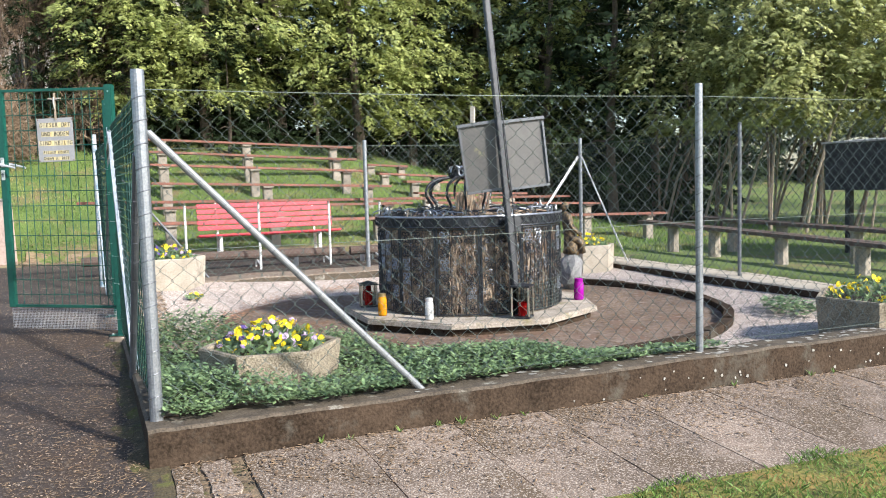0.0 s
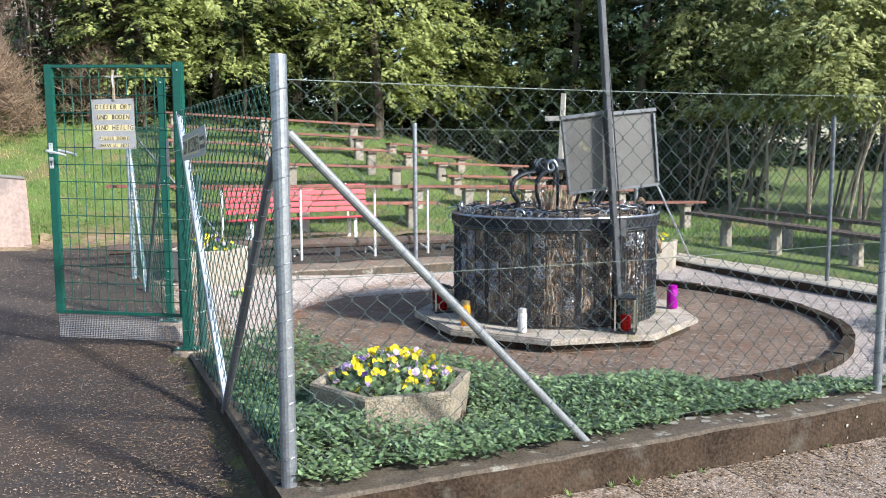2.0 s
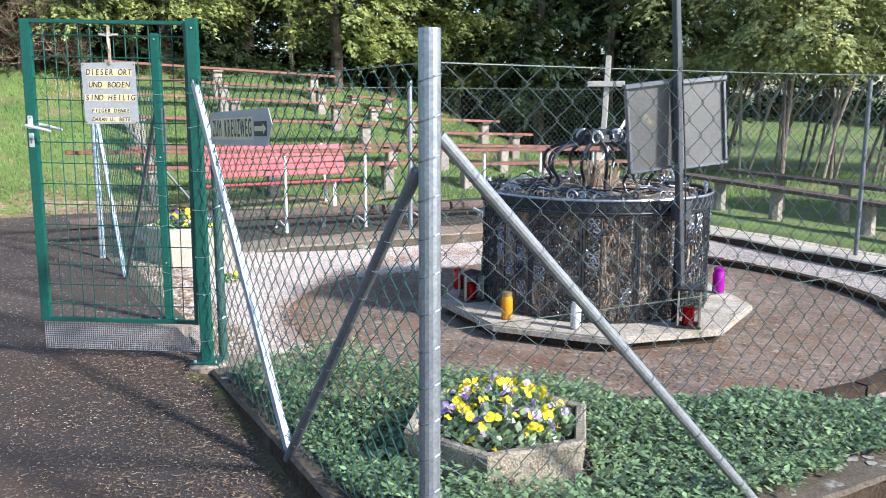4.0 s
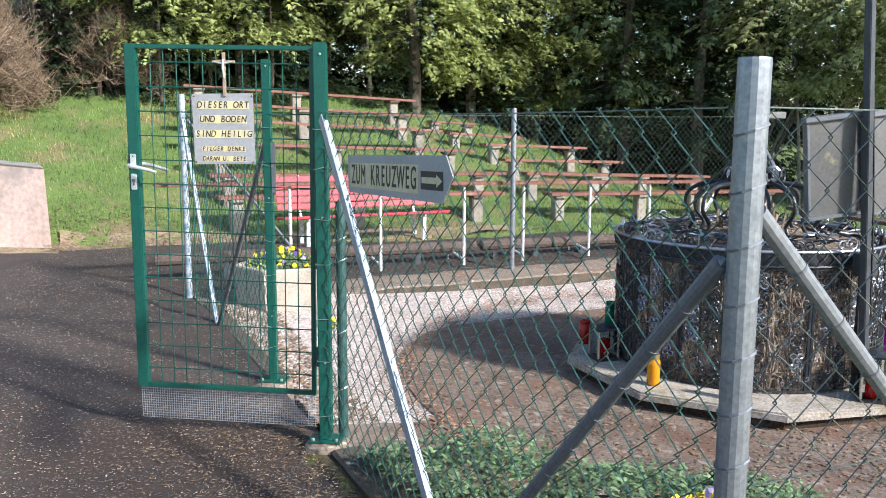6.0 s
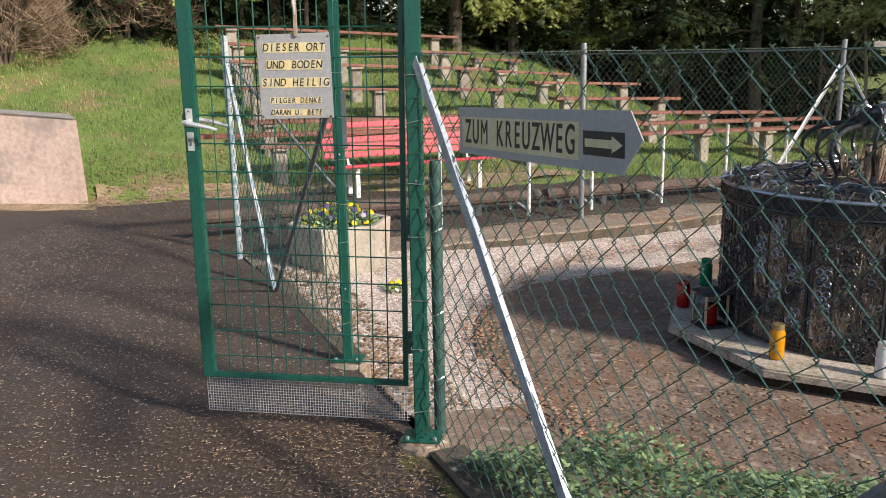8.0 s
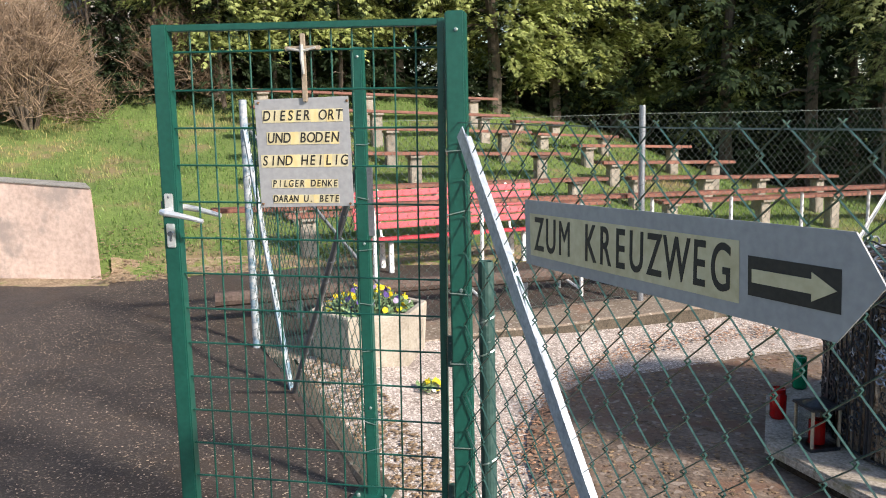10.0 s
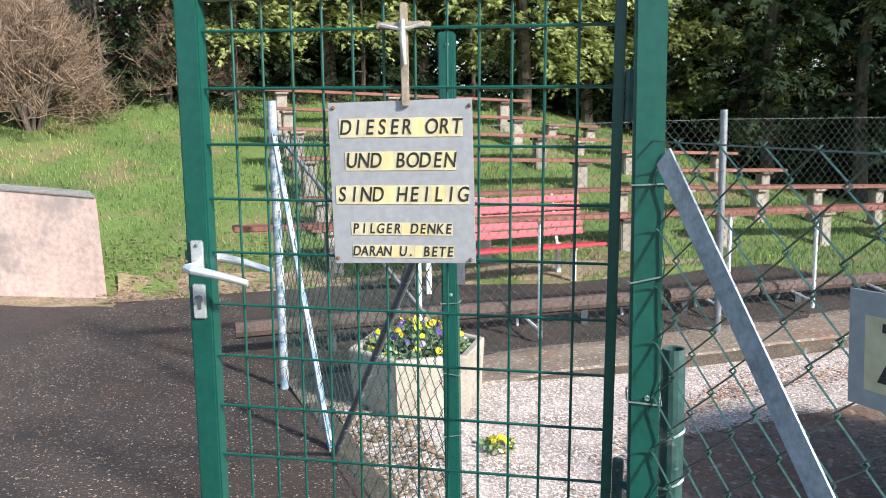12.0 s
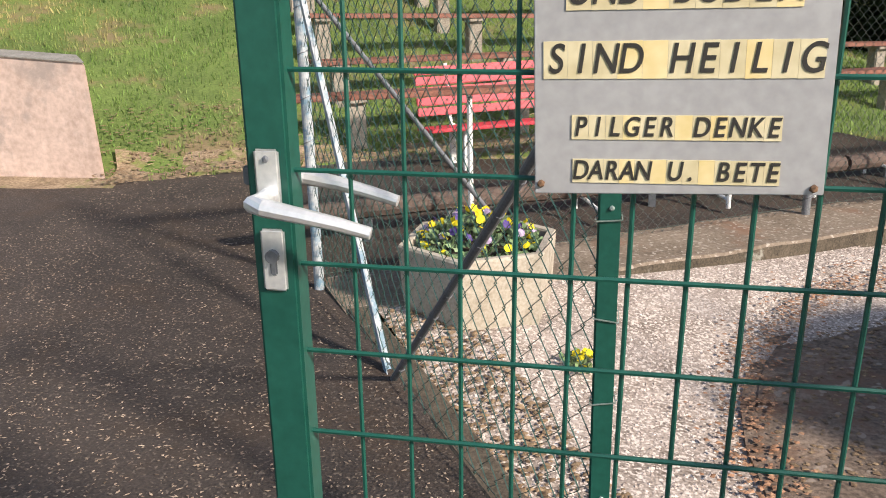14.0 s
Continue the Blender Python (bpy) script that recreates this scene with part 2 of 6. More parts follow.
def part(name, bm, mat, parent=None, label="", smooth=False):
    """One mesh object, as a part of parent or as a thing by itself."""
    ob = new(name, mesh_from(name, bm, mat, smooth))
    if parent:
        ob.parent = parent
    if label:
        ob["label"] = label
    return ob


def raw(name, verts, faces, mat, parent=None, mats=None):
    me = bpy.data.meshes.new(name)
    me.from_pydata(verts, [], faces)
    for mm in (mat if isinstance(mat, (list, tuple)) else [mat]):
        me.materials.append(mm)
    if mats is not None:
        me.polygons.foreach_set("material_index", mats)
    me.update()
    ob = new(name, me)
    if parent:
        ob.parent = parent
    return ob


def thing(name, m, label, category, group="", kind=""):
    ob = new(name)
    ob.matrix_world = m
    ob.empty_display_size = 0.1
    return tagged(ob, label, category, group, kind)


def box(bm, size, at=(0, 0, 0), rot=None, bevel=0.0):
    m = Matrix.Translation(at) @ (rot if rot is not None else Matrix()) @ Matrix.Diagonal((*size, 1))
    geo = bmesh.ops.create_cube(bm, size=1.0, matrix=m)
    if bevel:
        edges = list({e for v in geo["verts"] for e in v.link_edges})
        bmesh.ops.bevel(bm, geom=edges, offset=bevel, segments=2, affect='EDGES', clamp_overlap=True)
    return bm


def tube(bm, pts, r, sides=6, caps=True):
    """A swept tube through pts; r a number or one for each point."""
    pts = [Vector(p) for p in pts]
    n = len(pts)
    rr = r if isinstance(r, (list, tuple)) else [r] * n
    rings, side = [], None
    for i, p in enumerate(pts):
        d = (pts[min(i + 1, n - 1)] - pts[max(i - 1, 0)]).normalized()
        if side is None:
            side = d.orthogonal().normalized()
        else:
            side = side - d * side.dot(d)
            side = side.normalized() if side.length > 1e-6 else d.orthogonal().normalized()
        other = d.cross(side)
        rings.append([bm.verts.new(p + (side * math.cos(2 * math.pi * k / sides) + other * math.sin(2 * math.pi * k / sides)) * rr[i]) for k in range(sides)])
    for a, b in zip(rings, rings[1:]):
        for k in range(sides):
            bm.faces.new((a[k], a[(k + 1) % sides], b[(k + 1) % sides], b[k]))
    if caps:
        bm.faces.new(rings[0][::-1])
        bm.faces.new(rings[-1])
    return bm


def lathe(bm, profile, sides=20, at=(0, 0, 0)):
    rings = []
    for r, z in profile:
        rings.append([bm.verts.new((at[0] + r * math.cos(2 * math.pi * k / sides), at[1] + r * math.sin(2 * math.pi * k / sides), at[2] + z)) for k in range(sides)])
    for a, b in zip(rings, rings[1:]):
        for k in range(sides):
            bm.faces.new((a[k], a[(k + 1) % sides], b[(k + 1) % sides], b[k]))
    bm.faces.new(rings[0][::-1])
    bm.faces.new(rings[-1])
    return bm


def prism(bm, outline, z0, z1):
    """A closed upright prism over an outline that runs counter-clockwise."""
    lo = [bm.verts.new((x, y, z0)) for x, y in outline]
    hi = [bm.verts.new((x, y, z1)) for x, y in outline]
    n = len(outline)
    for k in range(n):
        bm.faces.new((lo[k], lo[(k + 1) % n], hi[(k + 1) % n], hi[k]))
    bm.faces.new(hi)
    bm.faces.new(lo[::-1])
    return bm


def smooth(pts, steps=4):
    """More points along a smooth curve through pts."""
    p = [Vector(q) for q in pts]
    p = [p[0] * 2 - p[1]] + p + [p[-1] * 2 - p[-2]]
    out = []
    for i in range(1, len(p) - 2):
        for j in range(steps):
            t = j / steps
            out.append(0.5 * (2 * p[i] + (p[i + 1] - p[i - 1]) * t + (2 * p[i - 1] - 5 * p[i] + 4 * p[i + 1] - p[i + 2]) * t * t + (3 * p[i] - p[i - 1] - 3 * p[i + 1] + p[i + 2]) * t ** 3))
    return out + [p[-2]]


def scroll(r, turns, n=14, hand=1):
    """A flat spiral that starts at the origin and curls upward."""
    out = []
    for i in range(n + 1):
        a = 2 * math.pi * turns * i / n
        k = r * (1 - 0.75 * i / n)
        out.append((hand * (r - k * math.cos(a)), k * math.sin(a)))
    return out


# ---- plan: the square precinct, its corner C, the front side along U, the gate side along V ----
C = Vector((-2.06, 3.97, 0))
ANG = 31.3
U = Vector((math.cos(radians(ANG)), math.sin(radians(ANG)), 0))
V = Vector((-math.sin(radians(ANG)), math.cos(radians(ANG)), 0))
PLAN = Matrix.Translation(C) @ Matrix.Rotation(radians(ANG), 4, 'Z')
WELL = Vector((-0.97, 8.45, 0))


def plan(u, v, z=0.0):
    return C + U * u + V * v + Vector((0, 0, z))


def outside(x, y):
    """Height of the tarmac and of the front paving."""
    d = Vector((x, y, 0)) - C
    u = max(0.0, d.dot(U)) * max(0.0, min(1.0, (1.0 - d.dot(V)) / 0.7))
    y -= 0.52 * u
    return -0.02 - 0.014 * u + 0.03 * min(1.0, u) + (0.07 * (y - 6.3) if y < 6.3 else 0.012 * min(y - 6.3, 6))


def turf(x, y):
    """Height of the grass."""
    d = Vector((x, y, 0)) - C
    u, v = d.dot(U), d.dot(V)
    if v < 1.0 and u > -0.5:
        return outside(x, y) - (0.06 if v > -5.5 and u < 11.5 else -0.01)
    back = max(0.0, v - 10.0)
    h = 0.06 + 0.315 * min(back, 7.5) + 0.1 * max(0, min(back - 7.5, 12))
    fall = max(0.0, min(1.0, (u - 4.8) / 5.0))
    h = h - 0.25 * fall - 0.10 * fall * min(back, 7.5) - 0.2 * fall * min(back, 7.5) * max(0, min(1, (u - 8.5) / 4))
    left = max(0.0, -u - 3.2) * 0.16 if v > 6 else 0
    h += min(left, 1.6) * min(1.0, max(0.0, v - 6) / 2.5)
    return h


def paved(x, y):
    """Inside the tarmac, paving or precinct, where the turf lies lower and hidden."""
    d = Vector((x, y, 0)) - C
    u, v = d.dot(U), d.dot(V)
    if -0.2 <= u <= 6.95 and -0.2 <= v <= 6.9:
        return True
    if u > -0.2 and -1.3 < v < 0:
        return True
    if u <= 0 and v < 7 and y < 11.6:
        return True
    if x < -7.6 and y < 11.7:
        return True
    return u < 5.6 and 6.5 <= v <= TAR_V(u) - 0.15 and y > 3


def TAR_V(u):
    """The far edge of the tarmac behind the precinct, as v over u."""
    return 9.6 - 0.85 * max(0.0, min(1.0, (u - 0.8) / 2.4))

# ---- ground ----
rng = random.Random(4)


def ground_sheet():
    n, step = 120, 0.5
    xs = [-30 + step * i for i in range(n + 1)]
    ys = [-12 + step * i for i in range(n + 1)]
    verts, faces = [], []
    for y in ys:
        for x in xs:
            z = -0.75 if paved(x, y) else turf(x, y) + 0.03 * noise.noise((x * 0.7, y * 0.7, 0))
            verts.append((x, y, z))
    for j in range(n):
        for i in range(n):
            a = j * (n + 1) + i
            faces.append((a, a + 1, a + n + 2, a + n + 1))
    # far skirt out to the horizon
    rim = [i for i in range(n + 1)] + [(j + 1) * (n + 1) - 1 for j in range(1, n + 1)] + [n * (n + 1) + i for i in range(n - 1, -1, -1)] + [j * (n + 1) for j in range(n - 1, 0, -1)]
    base = len(verts)
    for i in rim:
        x, y, z = verts[i]
        verts.append((x * 40, (y - 18) * 40, z - 0.5))
    m = len(rim)
    for k in range(m):
        faces.append((rim[k], base + k, base + (k + 1) % m, rim[(k + 1) % m]))
    return tagged(raw("ground", verts, faces, M_GRASS_G), "rough spring turf rising to a hedge", "ground", kind="structure")


ground = ground_sheet()
for p in ground.data.polygons:
    p.use_smooth = True


def strip_sheet(name, quads, mat, zf, n=14):
    """A finely cut sheet over four-cornered pieces, at the height zf(x, y)."""
    verts, faces = [], []
    for q in quads:
        base = len(verts)
        for j in range(n + 1):
            for i in range(n + 1):
                s, t = i / n, j / n
                x = (q[0][0] * (1 - s) + q[1][0] * s) * (1 - t) + (q[3][0] * (1 - s) + q[2][0] * s) * t
                y = (q[0][1] * (1 - s) + q[1][1] * s) * (1 - t) + (q[3][1] * (1 - s) + q[2][1] * s) * t
                verts.append((x, y, zf(x, y)))
        for j in range(n):
            for i in range(n):
                a = base + j * (n + 1) + i
                faces.append((a, a + 1, a + n + 2, a + n + 1))
    return raw(name, verts, faces, mat)


pl = lambda u, v: tuple(plan(u, v))[:2]


def road_height(x, y):
    """The tarmac dips to meet the step under the back fence."""
    d = Vector((x, y, 0)) - C
    dip = max(0.0, min(1.0, (7.4 - d.dot(V)) / 0.6)) * max(0.0, min(1.0, (d.dot(U) + 0.4) / 0.4)) if d.dot(V) > 6.3 else 0.0
    return outside(x, y) + 0.006 * noise.noise((x, y, 3)) - 0.055 * dip


road = strip_sheet("road", [
    [(-16, -9), pl(-0.02, -11), pl(-0.02, 6.8), (-16, 9.6)],
    [(-16, 9.6), pl(-0.02, 6.8), pl(-1.2, 9.75), (-16, 12.3)],
    [pl(-0.02, 6.8), pl(5.6, 6.8), pl(5.6, 8.75), pl(3.0, 8.75)],
    [pl(-0.02, 6.8), pl(3.0, 8.75), pl(0.9, 9.62), pl(-1.2, 9.75)],
], M_ASPHALT, road_height)
tagged(road, "worn dark tarmac path strewn with dry needles", "path", kind="structure")

M_JOINT = material("mossy_joint_soil", (0.08, 0.058, 0.036), (0.22, 0.165, 0.105), 7, 0.95, 0, 0.6, 60, third=(0.09, 0.095, 0.03), spots=0.56)
M_VERGE = material("mossy_verge", (0.05, 0.055, 0.012), (0.20, 0.195, 0.04), 6, 0.95, 0, 1.0, 50, third=(0.24, 0.16, 0.045), spots=0.55, bdist=0.03)
verge = strip_sheet("verge", [[pl(0.6, -6), pl(12, -6), pl(12, -1.36), pl(0.9, -1.36)]], M_VERGE, lambda x, y: outside(x, y) + 0.012 + 0.012 * noise.noise((x * 4, y * 4, 2)), 60)
tagged(verge, "mossy yellow-green grass verge beside the slabs", "grass", kind="structure")
front_bed = strip_sheet("front_paving_bed", [[pl(-0.3, -1.34), pl(9, -1.34), pl(9, 0.0), pl(-0.08, 0.0)]], M_JOINT, lambda x, y: outside(x, y) - 0.007)
tagged(front_bed, "dark soil bed under the washed concrete slabs", "ground", kind="structure")

# floor of the precinct: gravel all over, the round paved court and the soil bed lie on it
FLOOR = -0.2


def inner(x, y):
    d = Vector((x, y, 0)) - C
    v = d.dot(V)
    u = d.dot(U)
    r = (Vector((x, y, 0)) - Vector((-0.97, 8.55, 0))).length
    lift = max(0.0, min(1.0, (r - 2.6) / 1.0))
    return FLOOR + (0.13 if u < 3.4 else 0.06) * lift + 0.06 * max(0.0, min(1.0, (v - 5.2) / 0.9)) * (1.0 if u < 5.5 else 0.3)


gravel = strip_sheet("gravel_bed", [[pl(0.1, 0.1), pl(6.75, 0.1), pl(6.75, 6.5), pl(0.1, 6.5)]], M_GRAVEL, inner, 60)
tagged(gravel, "pale pinkish gravel bed round the court", "gravel", kind="structure")

COURT, COURT_R = Vector((-0.97, 8.55, 0)), 2.46
bm = bmesh.new()
rings = []
for k in range(9):
    r = COURT_R * k / 8
    rings.append([bm.verts.new((COURT.x + r * math.cos(a * math.pi / 36), COURT.y + r * math.sin(a * math.pi / 36), FLOOR + 0.012 + 0.004 * noise.noise((r, a, 1)))) for a in range(72)])
for a, b in zip(rings[1:], rings[2:]):
    for k in range(72):
        bm.faces.new((a[k], a[(k + 1) % 72], b[(k + 1) % 72], b[k]))
bm.faces.new(rings[1])
court = part("court_paving", bm, M_FLOOR)
tagged(court, "damp brown earth and broken stone court floor", "paving", kind="structure")

# path from the gate to the court
link = strip_sheet("gate_path_paving", [[pl(0.1, 1.9), pl(1.7, 2.1), pl(1.7, 3.3), pl(0.1, 3.25)]], M_FLOOR, lambda x, y: inner(x, y) + 0.012)
tagged(link, "smooth grey concrete apron inside the gate", "paving", kind="structure")

# low kerb ring round the court
ring_kerb = thing("court_kerb", pose(0, 0, 0), "low dark concrete kerb ring round the court", "kerb", kind="structure")
for k in range(44):
    a0, a1 = 2 * math.pi * k / 44, 2 * math.pi * (k + 0.94) / 44
    mid = math.degrees((a0 + a1) / 2) % 360
    if 228 < mid < 292 or 196 < mid < 214:
        continue
    bm = bmesh.new()
    o = [(COURT.x + r * math.cos(a), COURT.y + r * math.sin(a)) for r, a in ((COURT_R - 0.02, a0), (COURT_R + 0.07, a0), (COURT_R + 0.07, a1), (COURT_R - 0.02, a1))]
    prism(bm, o, FLOOR - 0.1, FLOOR + (0.012 if 100 < mid < 230 else 0.075) + rng.uniform(-0.01, 0.01))
    part("kerb_stone", bm, M_FLOOR if 100 < mid < 230 else M_KERB, ring_kerb)

# soil bed along the front
bed = strip_sheet("front_bed", [[pl(0.08, 0.05), pl(3.5, 0.05), pl(3.5, 0.3), pl(0.08, 2.2)]], M_SOIL, lambda x, y: -0.05, 10)
tagged(bed, "dark soil bed under periwinkle", "soil", kind="structure")


def kerb(name, a, b, top, bottom, width, label, mat, side=1, wob=0.0):
    a, b = Vector((*a, 0)), Vector((*b, 0))
    d = (b - a).normalized()
    n = Vector((-d.y, d.x, 0)) * side
    length = (b - a).length
    count = max(1, int(length / 0.06))
    bm = bmesh.new()
    prev = None
    for i in range(count + 1):
        p = a + d * (length * i / count)
        w = wob * noise.noise((p.x * 2, p.y * 2, 5)) + wob * 0.4 * noise.noise((p.x * 11, p.y * 11, 2))
        zb = bottom(p.x, p.y) if callable(bottom) else bottom
        ringv = [bm.verts.new(q) for q in (
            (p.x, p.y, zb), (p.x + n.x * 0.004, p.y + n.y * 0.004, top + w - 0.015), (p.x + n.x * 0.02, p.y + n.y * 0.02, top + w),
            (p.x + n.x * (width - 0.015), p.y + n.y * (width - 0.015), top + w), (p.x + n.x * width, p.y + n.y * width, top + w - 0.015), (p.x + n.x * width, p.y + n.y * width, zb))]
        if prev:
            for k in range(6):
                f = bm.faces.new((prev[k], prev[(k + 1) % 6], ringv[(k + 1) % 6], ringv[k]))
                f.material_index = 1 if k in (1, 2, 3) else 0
        else:
            bm.faces.new(ringv)
        prev = ringv
    bm.faces.new(prev[::-1])
    bmesh.ops.recalc_face_normals(bm, faces=bm.faces)
    ob = part(name, bm, mat)
    return tagged(ob, label, "kerb", kind="structure")


M_SANDY = material("sandy_worn_concrete", (0.12, 0.088, 0.062), (0.27, 0.215, 0.165), 3, 0.9, 0, 0.5, 50, third=(0.20, 0.115, 0.075), spots=0.6, speck=(0.36, 0.31, 0.26), speck_scale=30, speck_at=0.64)
low = lambda x, y: outside(x, y) - 0.25
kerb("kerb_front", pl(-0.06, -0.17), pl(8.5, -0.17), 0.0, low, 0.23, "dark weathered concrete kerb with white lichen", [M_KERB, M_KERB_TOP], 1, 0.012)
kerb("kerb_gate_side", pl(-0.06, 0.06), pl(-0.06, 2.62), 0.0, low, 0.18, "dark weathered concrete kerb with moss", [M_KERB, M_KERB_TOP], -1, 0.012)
kerb("kerb_gate_side_far", pl(-0.06, 3.85), pl(-0.06, 6.3), 0.01, -0.3, 0.14, "low concrete edging under the far fence", [M_KERB_TOP, M_KERB_TOP], -1, 0.012)
kerb("kerb_back", pl(-0.06, 6.25), pl(6.4, 6.25), 0.0, -0.35, 0.62, "sandy concrete step under the back fence", [M_KERB_TOP, M_SANDY], 1, 0.02)
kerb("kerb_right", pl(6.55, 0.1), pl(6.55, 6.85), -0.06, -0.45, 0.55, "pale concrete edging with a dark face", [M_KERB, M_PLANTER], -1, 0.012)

# mossy soil fillet between the tarmac and the kerb
M_MOSS = material("moss_and_soil", (0.035, 0.026, 0.014), (0.10, 0.078, 0.038), 7, 0.95, 0, 1.0, 70, third=(0.095, 0.098, 0.022), spots=0.56, bdist=0.02)


def fillet(x, y):
    d = Vector((x, y, 0)) - C
    s = max(0.0, min(1.0, (d.dot(U) + 0.2 + 0.10 * noise.noise((x * 5, y * 5, 8))) / 0.15))
    return outside(x, y) - 0.012 + (-0.03 - outside(x, y)) * s ** 1.6 * 0.22 * max(0.0, min(1.0, (d.dot(V) + 0.22) / 0.25)) + 0.012 * s + 0.012 * noise.noise((x * 9, y * 9, 1))


moss = strip_sheet("moss_strip", [[pl(-0.16, -1.3), pl(0.03, -1.3), pl(0.03, -0.16), pl(-0.30, -0.16)], [pl(-0.30, -0.16), pl(-0.055, -0.16), pl(-0.055, 2.7), pl(-0.27, 2.7)]], M_MOSS, fillet, 24)
tagged(moss, "strip of moss and soil along the kerb", "moss", kind="structure")

# washed concrete slabs in front of the kerb
slab_bed = thing("front_slabs", pose(0, 0, 0), "old washed concrete slabs with mossy joints", "paving", kind="structure")
pieces = [(0.02, 0.135, -0.19, -0.74, 0.03), (0.0, 0.125, -0.78, -1.5, 0.02), (0.19, 0.315, -0.20, -0.62, -0.02), (0.20, 0.33, -0.65, -1.5, 0.015)]
pieces += [(0.385 + 0.58 * k, 0.958 + 0.58 * k, -0.184, -1.38, 0.004 * math.sin(k * 4)) for k in range(14)]
for k, (u0, u1, v0, v1, skew) in enumerate(pieces):
    bm = bmesh.new()
    n = 7
    outline = [(u0 + (u1 - u0) * i / n, v1) for i in range(n)] + [(u1, v1 + (v0 - v1) * i / n) for i in range(n)] + [(u1 + (u0 - u1) * i / n, v0) for i in range(n)] + [(u0, v0 + (v1 - v0) * i / n) for i in range(n)]
    rough = 0.022 if k < 4 else 0.005
    tilt = rng.uniform(-0.004, 0.004)
    lo, hi = [], []
    for i, (a, b) in enumerate(outline):
        du, dv = rough * noise.noise((a * 14, b * 14, k)), rough * noise.noise((a * 14, b * 14, k + 40))
        x, y = pl(a + du + skew * (b + 0.8), b + dv)
        lo.append(bm.verts.new((x, y, outside(x, y) - 0.06)))
        hi.append(bm.verts.new((x, y, outside(x, y) + 0.004 + tilt * (a - u0) / (u1 - u0))))
    for i in range(len(hi)):
        bm.faces.new((lo[i], lo[(i + 1) % len(hi)], hi[(i + 1) % len(hi)], hi[i]))
    top = bm.faces.new(hi)
    bmesh.ops.bevel(bm, geom=list(top.edges), offset=0.004, segments=1, affect='EDGES')
    part("slab", bm, M_SLAB, slab_bed)

# ---- fence ----
P_CORNER, P_FRONT, P_FRONT2 = Vector((-2.072, 3.984, 0)), Vector((0.85, 5.70, 0)), Vector((3.77, 7.43, 0))
P_GATE, P_LATCH, P_LEFT = Vector((-3.52, 6.28, 0)), Vector((-4.08, 7.22, 0)), Vector((-5.64, 9.68, 0))
P_BACK, P_FAR, P_RIGHT = Vector((-2.71, 11.43, 0)), Vector((0.22, 13.2, 0)), Vector((2.0, 10.35, 0))


def chain_mesh(a, b, z0, z1, pitch=0.112, r=0.0022, sag=0.0):
    """Woven diamond wire between two uprights: zigzag wires that hook round each other at every knot."""
    d = (b - a)
    length = d.length
    d.normalize()
    n = Vector((-d.y, d.x, 0))
    half = pitch / 2
    rows = int((z1 - z0) / half)
    hook = min(0.0034, half * 0.06)
    verts, faces = [], []
    for c in range(int(length / half)):
        x0 = c * half
        prev = None
        for k in range(rows + 1):
            z = z0 + (z1 - z0) * k / rows
            out = (k + c) % 2
            j = 0.006 * noise.noise((x0 * 3, z * 3, a.x))
            bulge = 0.012 * noise.noise((x0, z, 9))
            for e in (-1, 1):
                p = a + d * max(0.0, min(length, x0 + (half if out else 0.0) + j + (0.0035 if out else -0.0035))) + n * (r * 1.5 * e * (1 if out else -1) + bulge)
                p.z = z + e * hook + j + sag * math.sin(math.pi * x0 / length)
                base = len(verts)
                for q in range(3):
                    aa = 2 * math.pi * q / 3
                    w = d * (r * 1.05 * math.cos(aa)) + n * (r * 1.05 * math.sin(aa))
                    verts.append((p.x + w.x, p.y + w.y, p.z))
                if prev is not None:
                    for q in range(3):
                        faces.append((prev + q, prev + (q + 1) % 3, base + (q + 1) % 3, base + q))
                prev = base
    return verts, faces


def round_post(bm, p, top, r=0.03, bottom=-0.25):
    lathe(bm, [(r, bottom), (r, top - 0.004), (r * 0.96, top)], 16, p)


def strap(bm, p, z, r):
    tube(bm, [(p[0] + (r + 0.001) * math.cos(q * math.pi / 6), p[1] + (r + 0.001) * math.sin(q * math.pi / 6), z + 0.012 * math.cos(q * math.pi / 6)) for q in range(13)], 0.0034, 4, False)


def angle_bar(bm, a, b, w=0.035, t=0.004):
    """An L-shaped steel brace."""
    a, b = Vector(a), Vector(b)
    m = look(a, b)
    length = (b - a).length
    mm = m @ Matrix.Translation((0, 0, -length / 2))
    bmesh.ops.create_cube(bm, size=1, matrix=mm @ Matrix.Diagonal((w, t, length, 1)))
    bmesh.ops.create_cube(bm, size=1, matrix=mm @ Matrix.Translation((w / 2 - t / 2, w / 2 + t * 0.6, 0)) @ Matrix.Diagonal((t, w, length, 1)))
    return bm


def fence_wires(a, b, zs, parent, mat=None, r=0.002):
    for z in zs:
        bm = bmesh.new()
        n = 10
        tube(bm, [a.lerp(b, i / n) + Vector((0, 0, z - 0.012 * math.sin(math.pi * i / n))) for i in range(n + 1)], r, 4)
        part("tension_wire", bm, mat or M_WIRE, parent)


def fence_run(a, b, top, label, wires, mesh_mat, bottom=0.03, pitch=0.112, r=0.0021):
    f = thing("chain_link_fence", pose(0, 0, 0), label, "fence", "chain-link fence panels")
    vs, fs = chain_mesh(a, b, bottom, top, pitch, r)
    raw("wire_mesh", vs, fs, mesh_mat, f)
    fence_wires(a, b, wires, f)
    return f


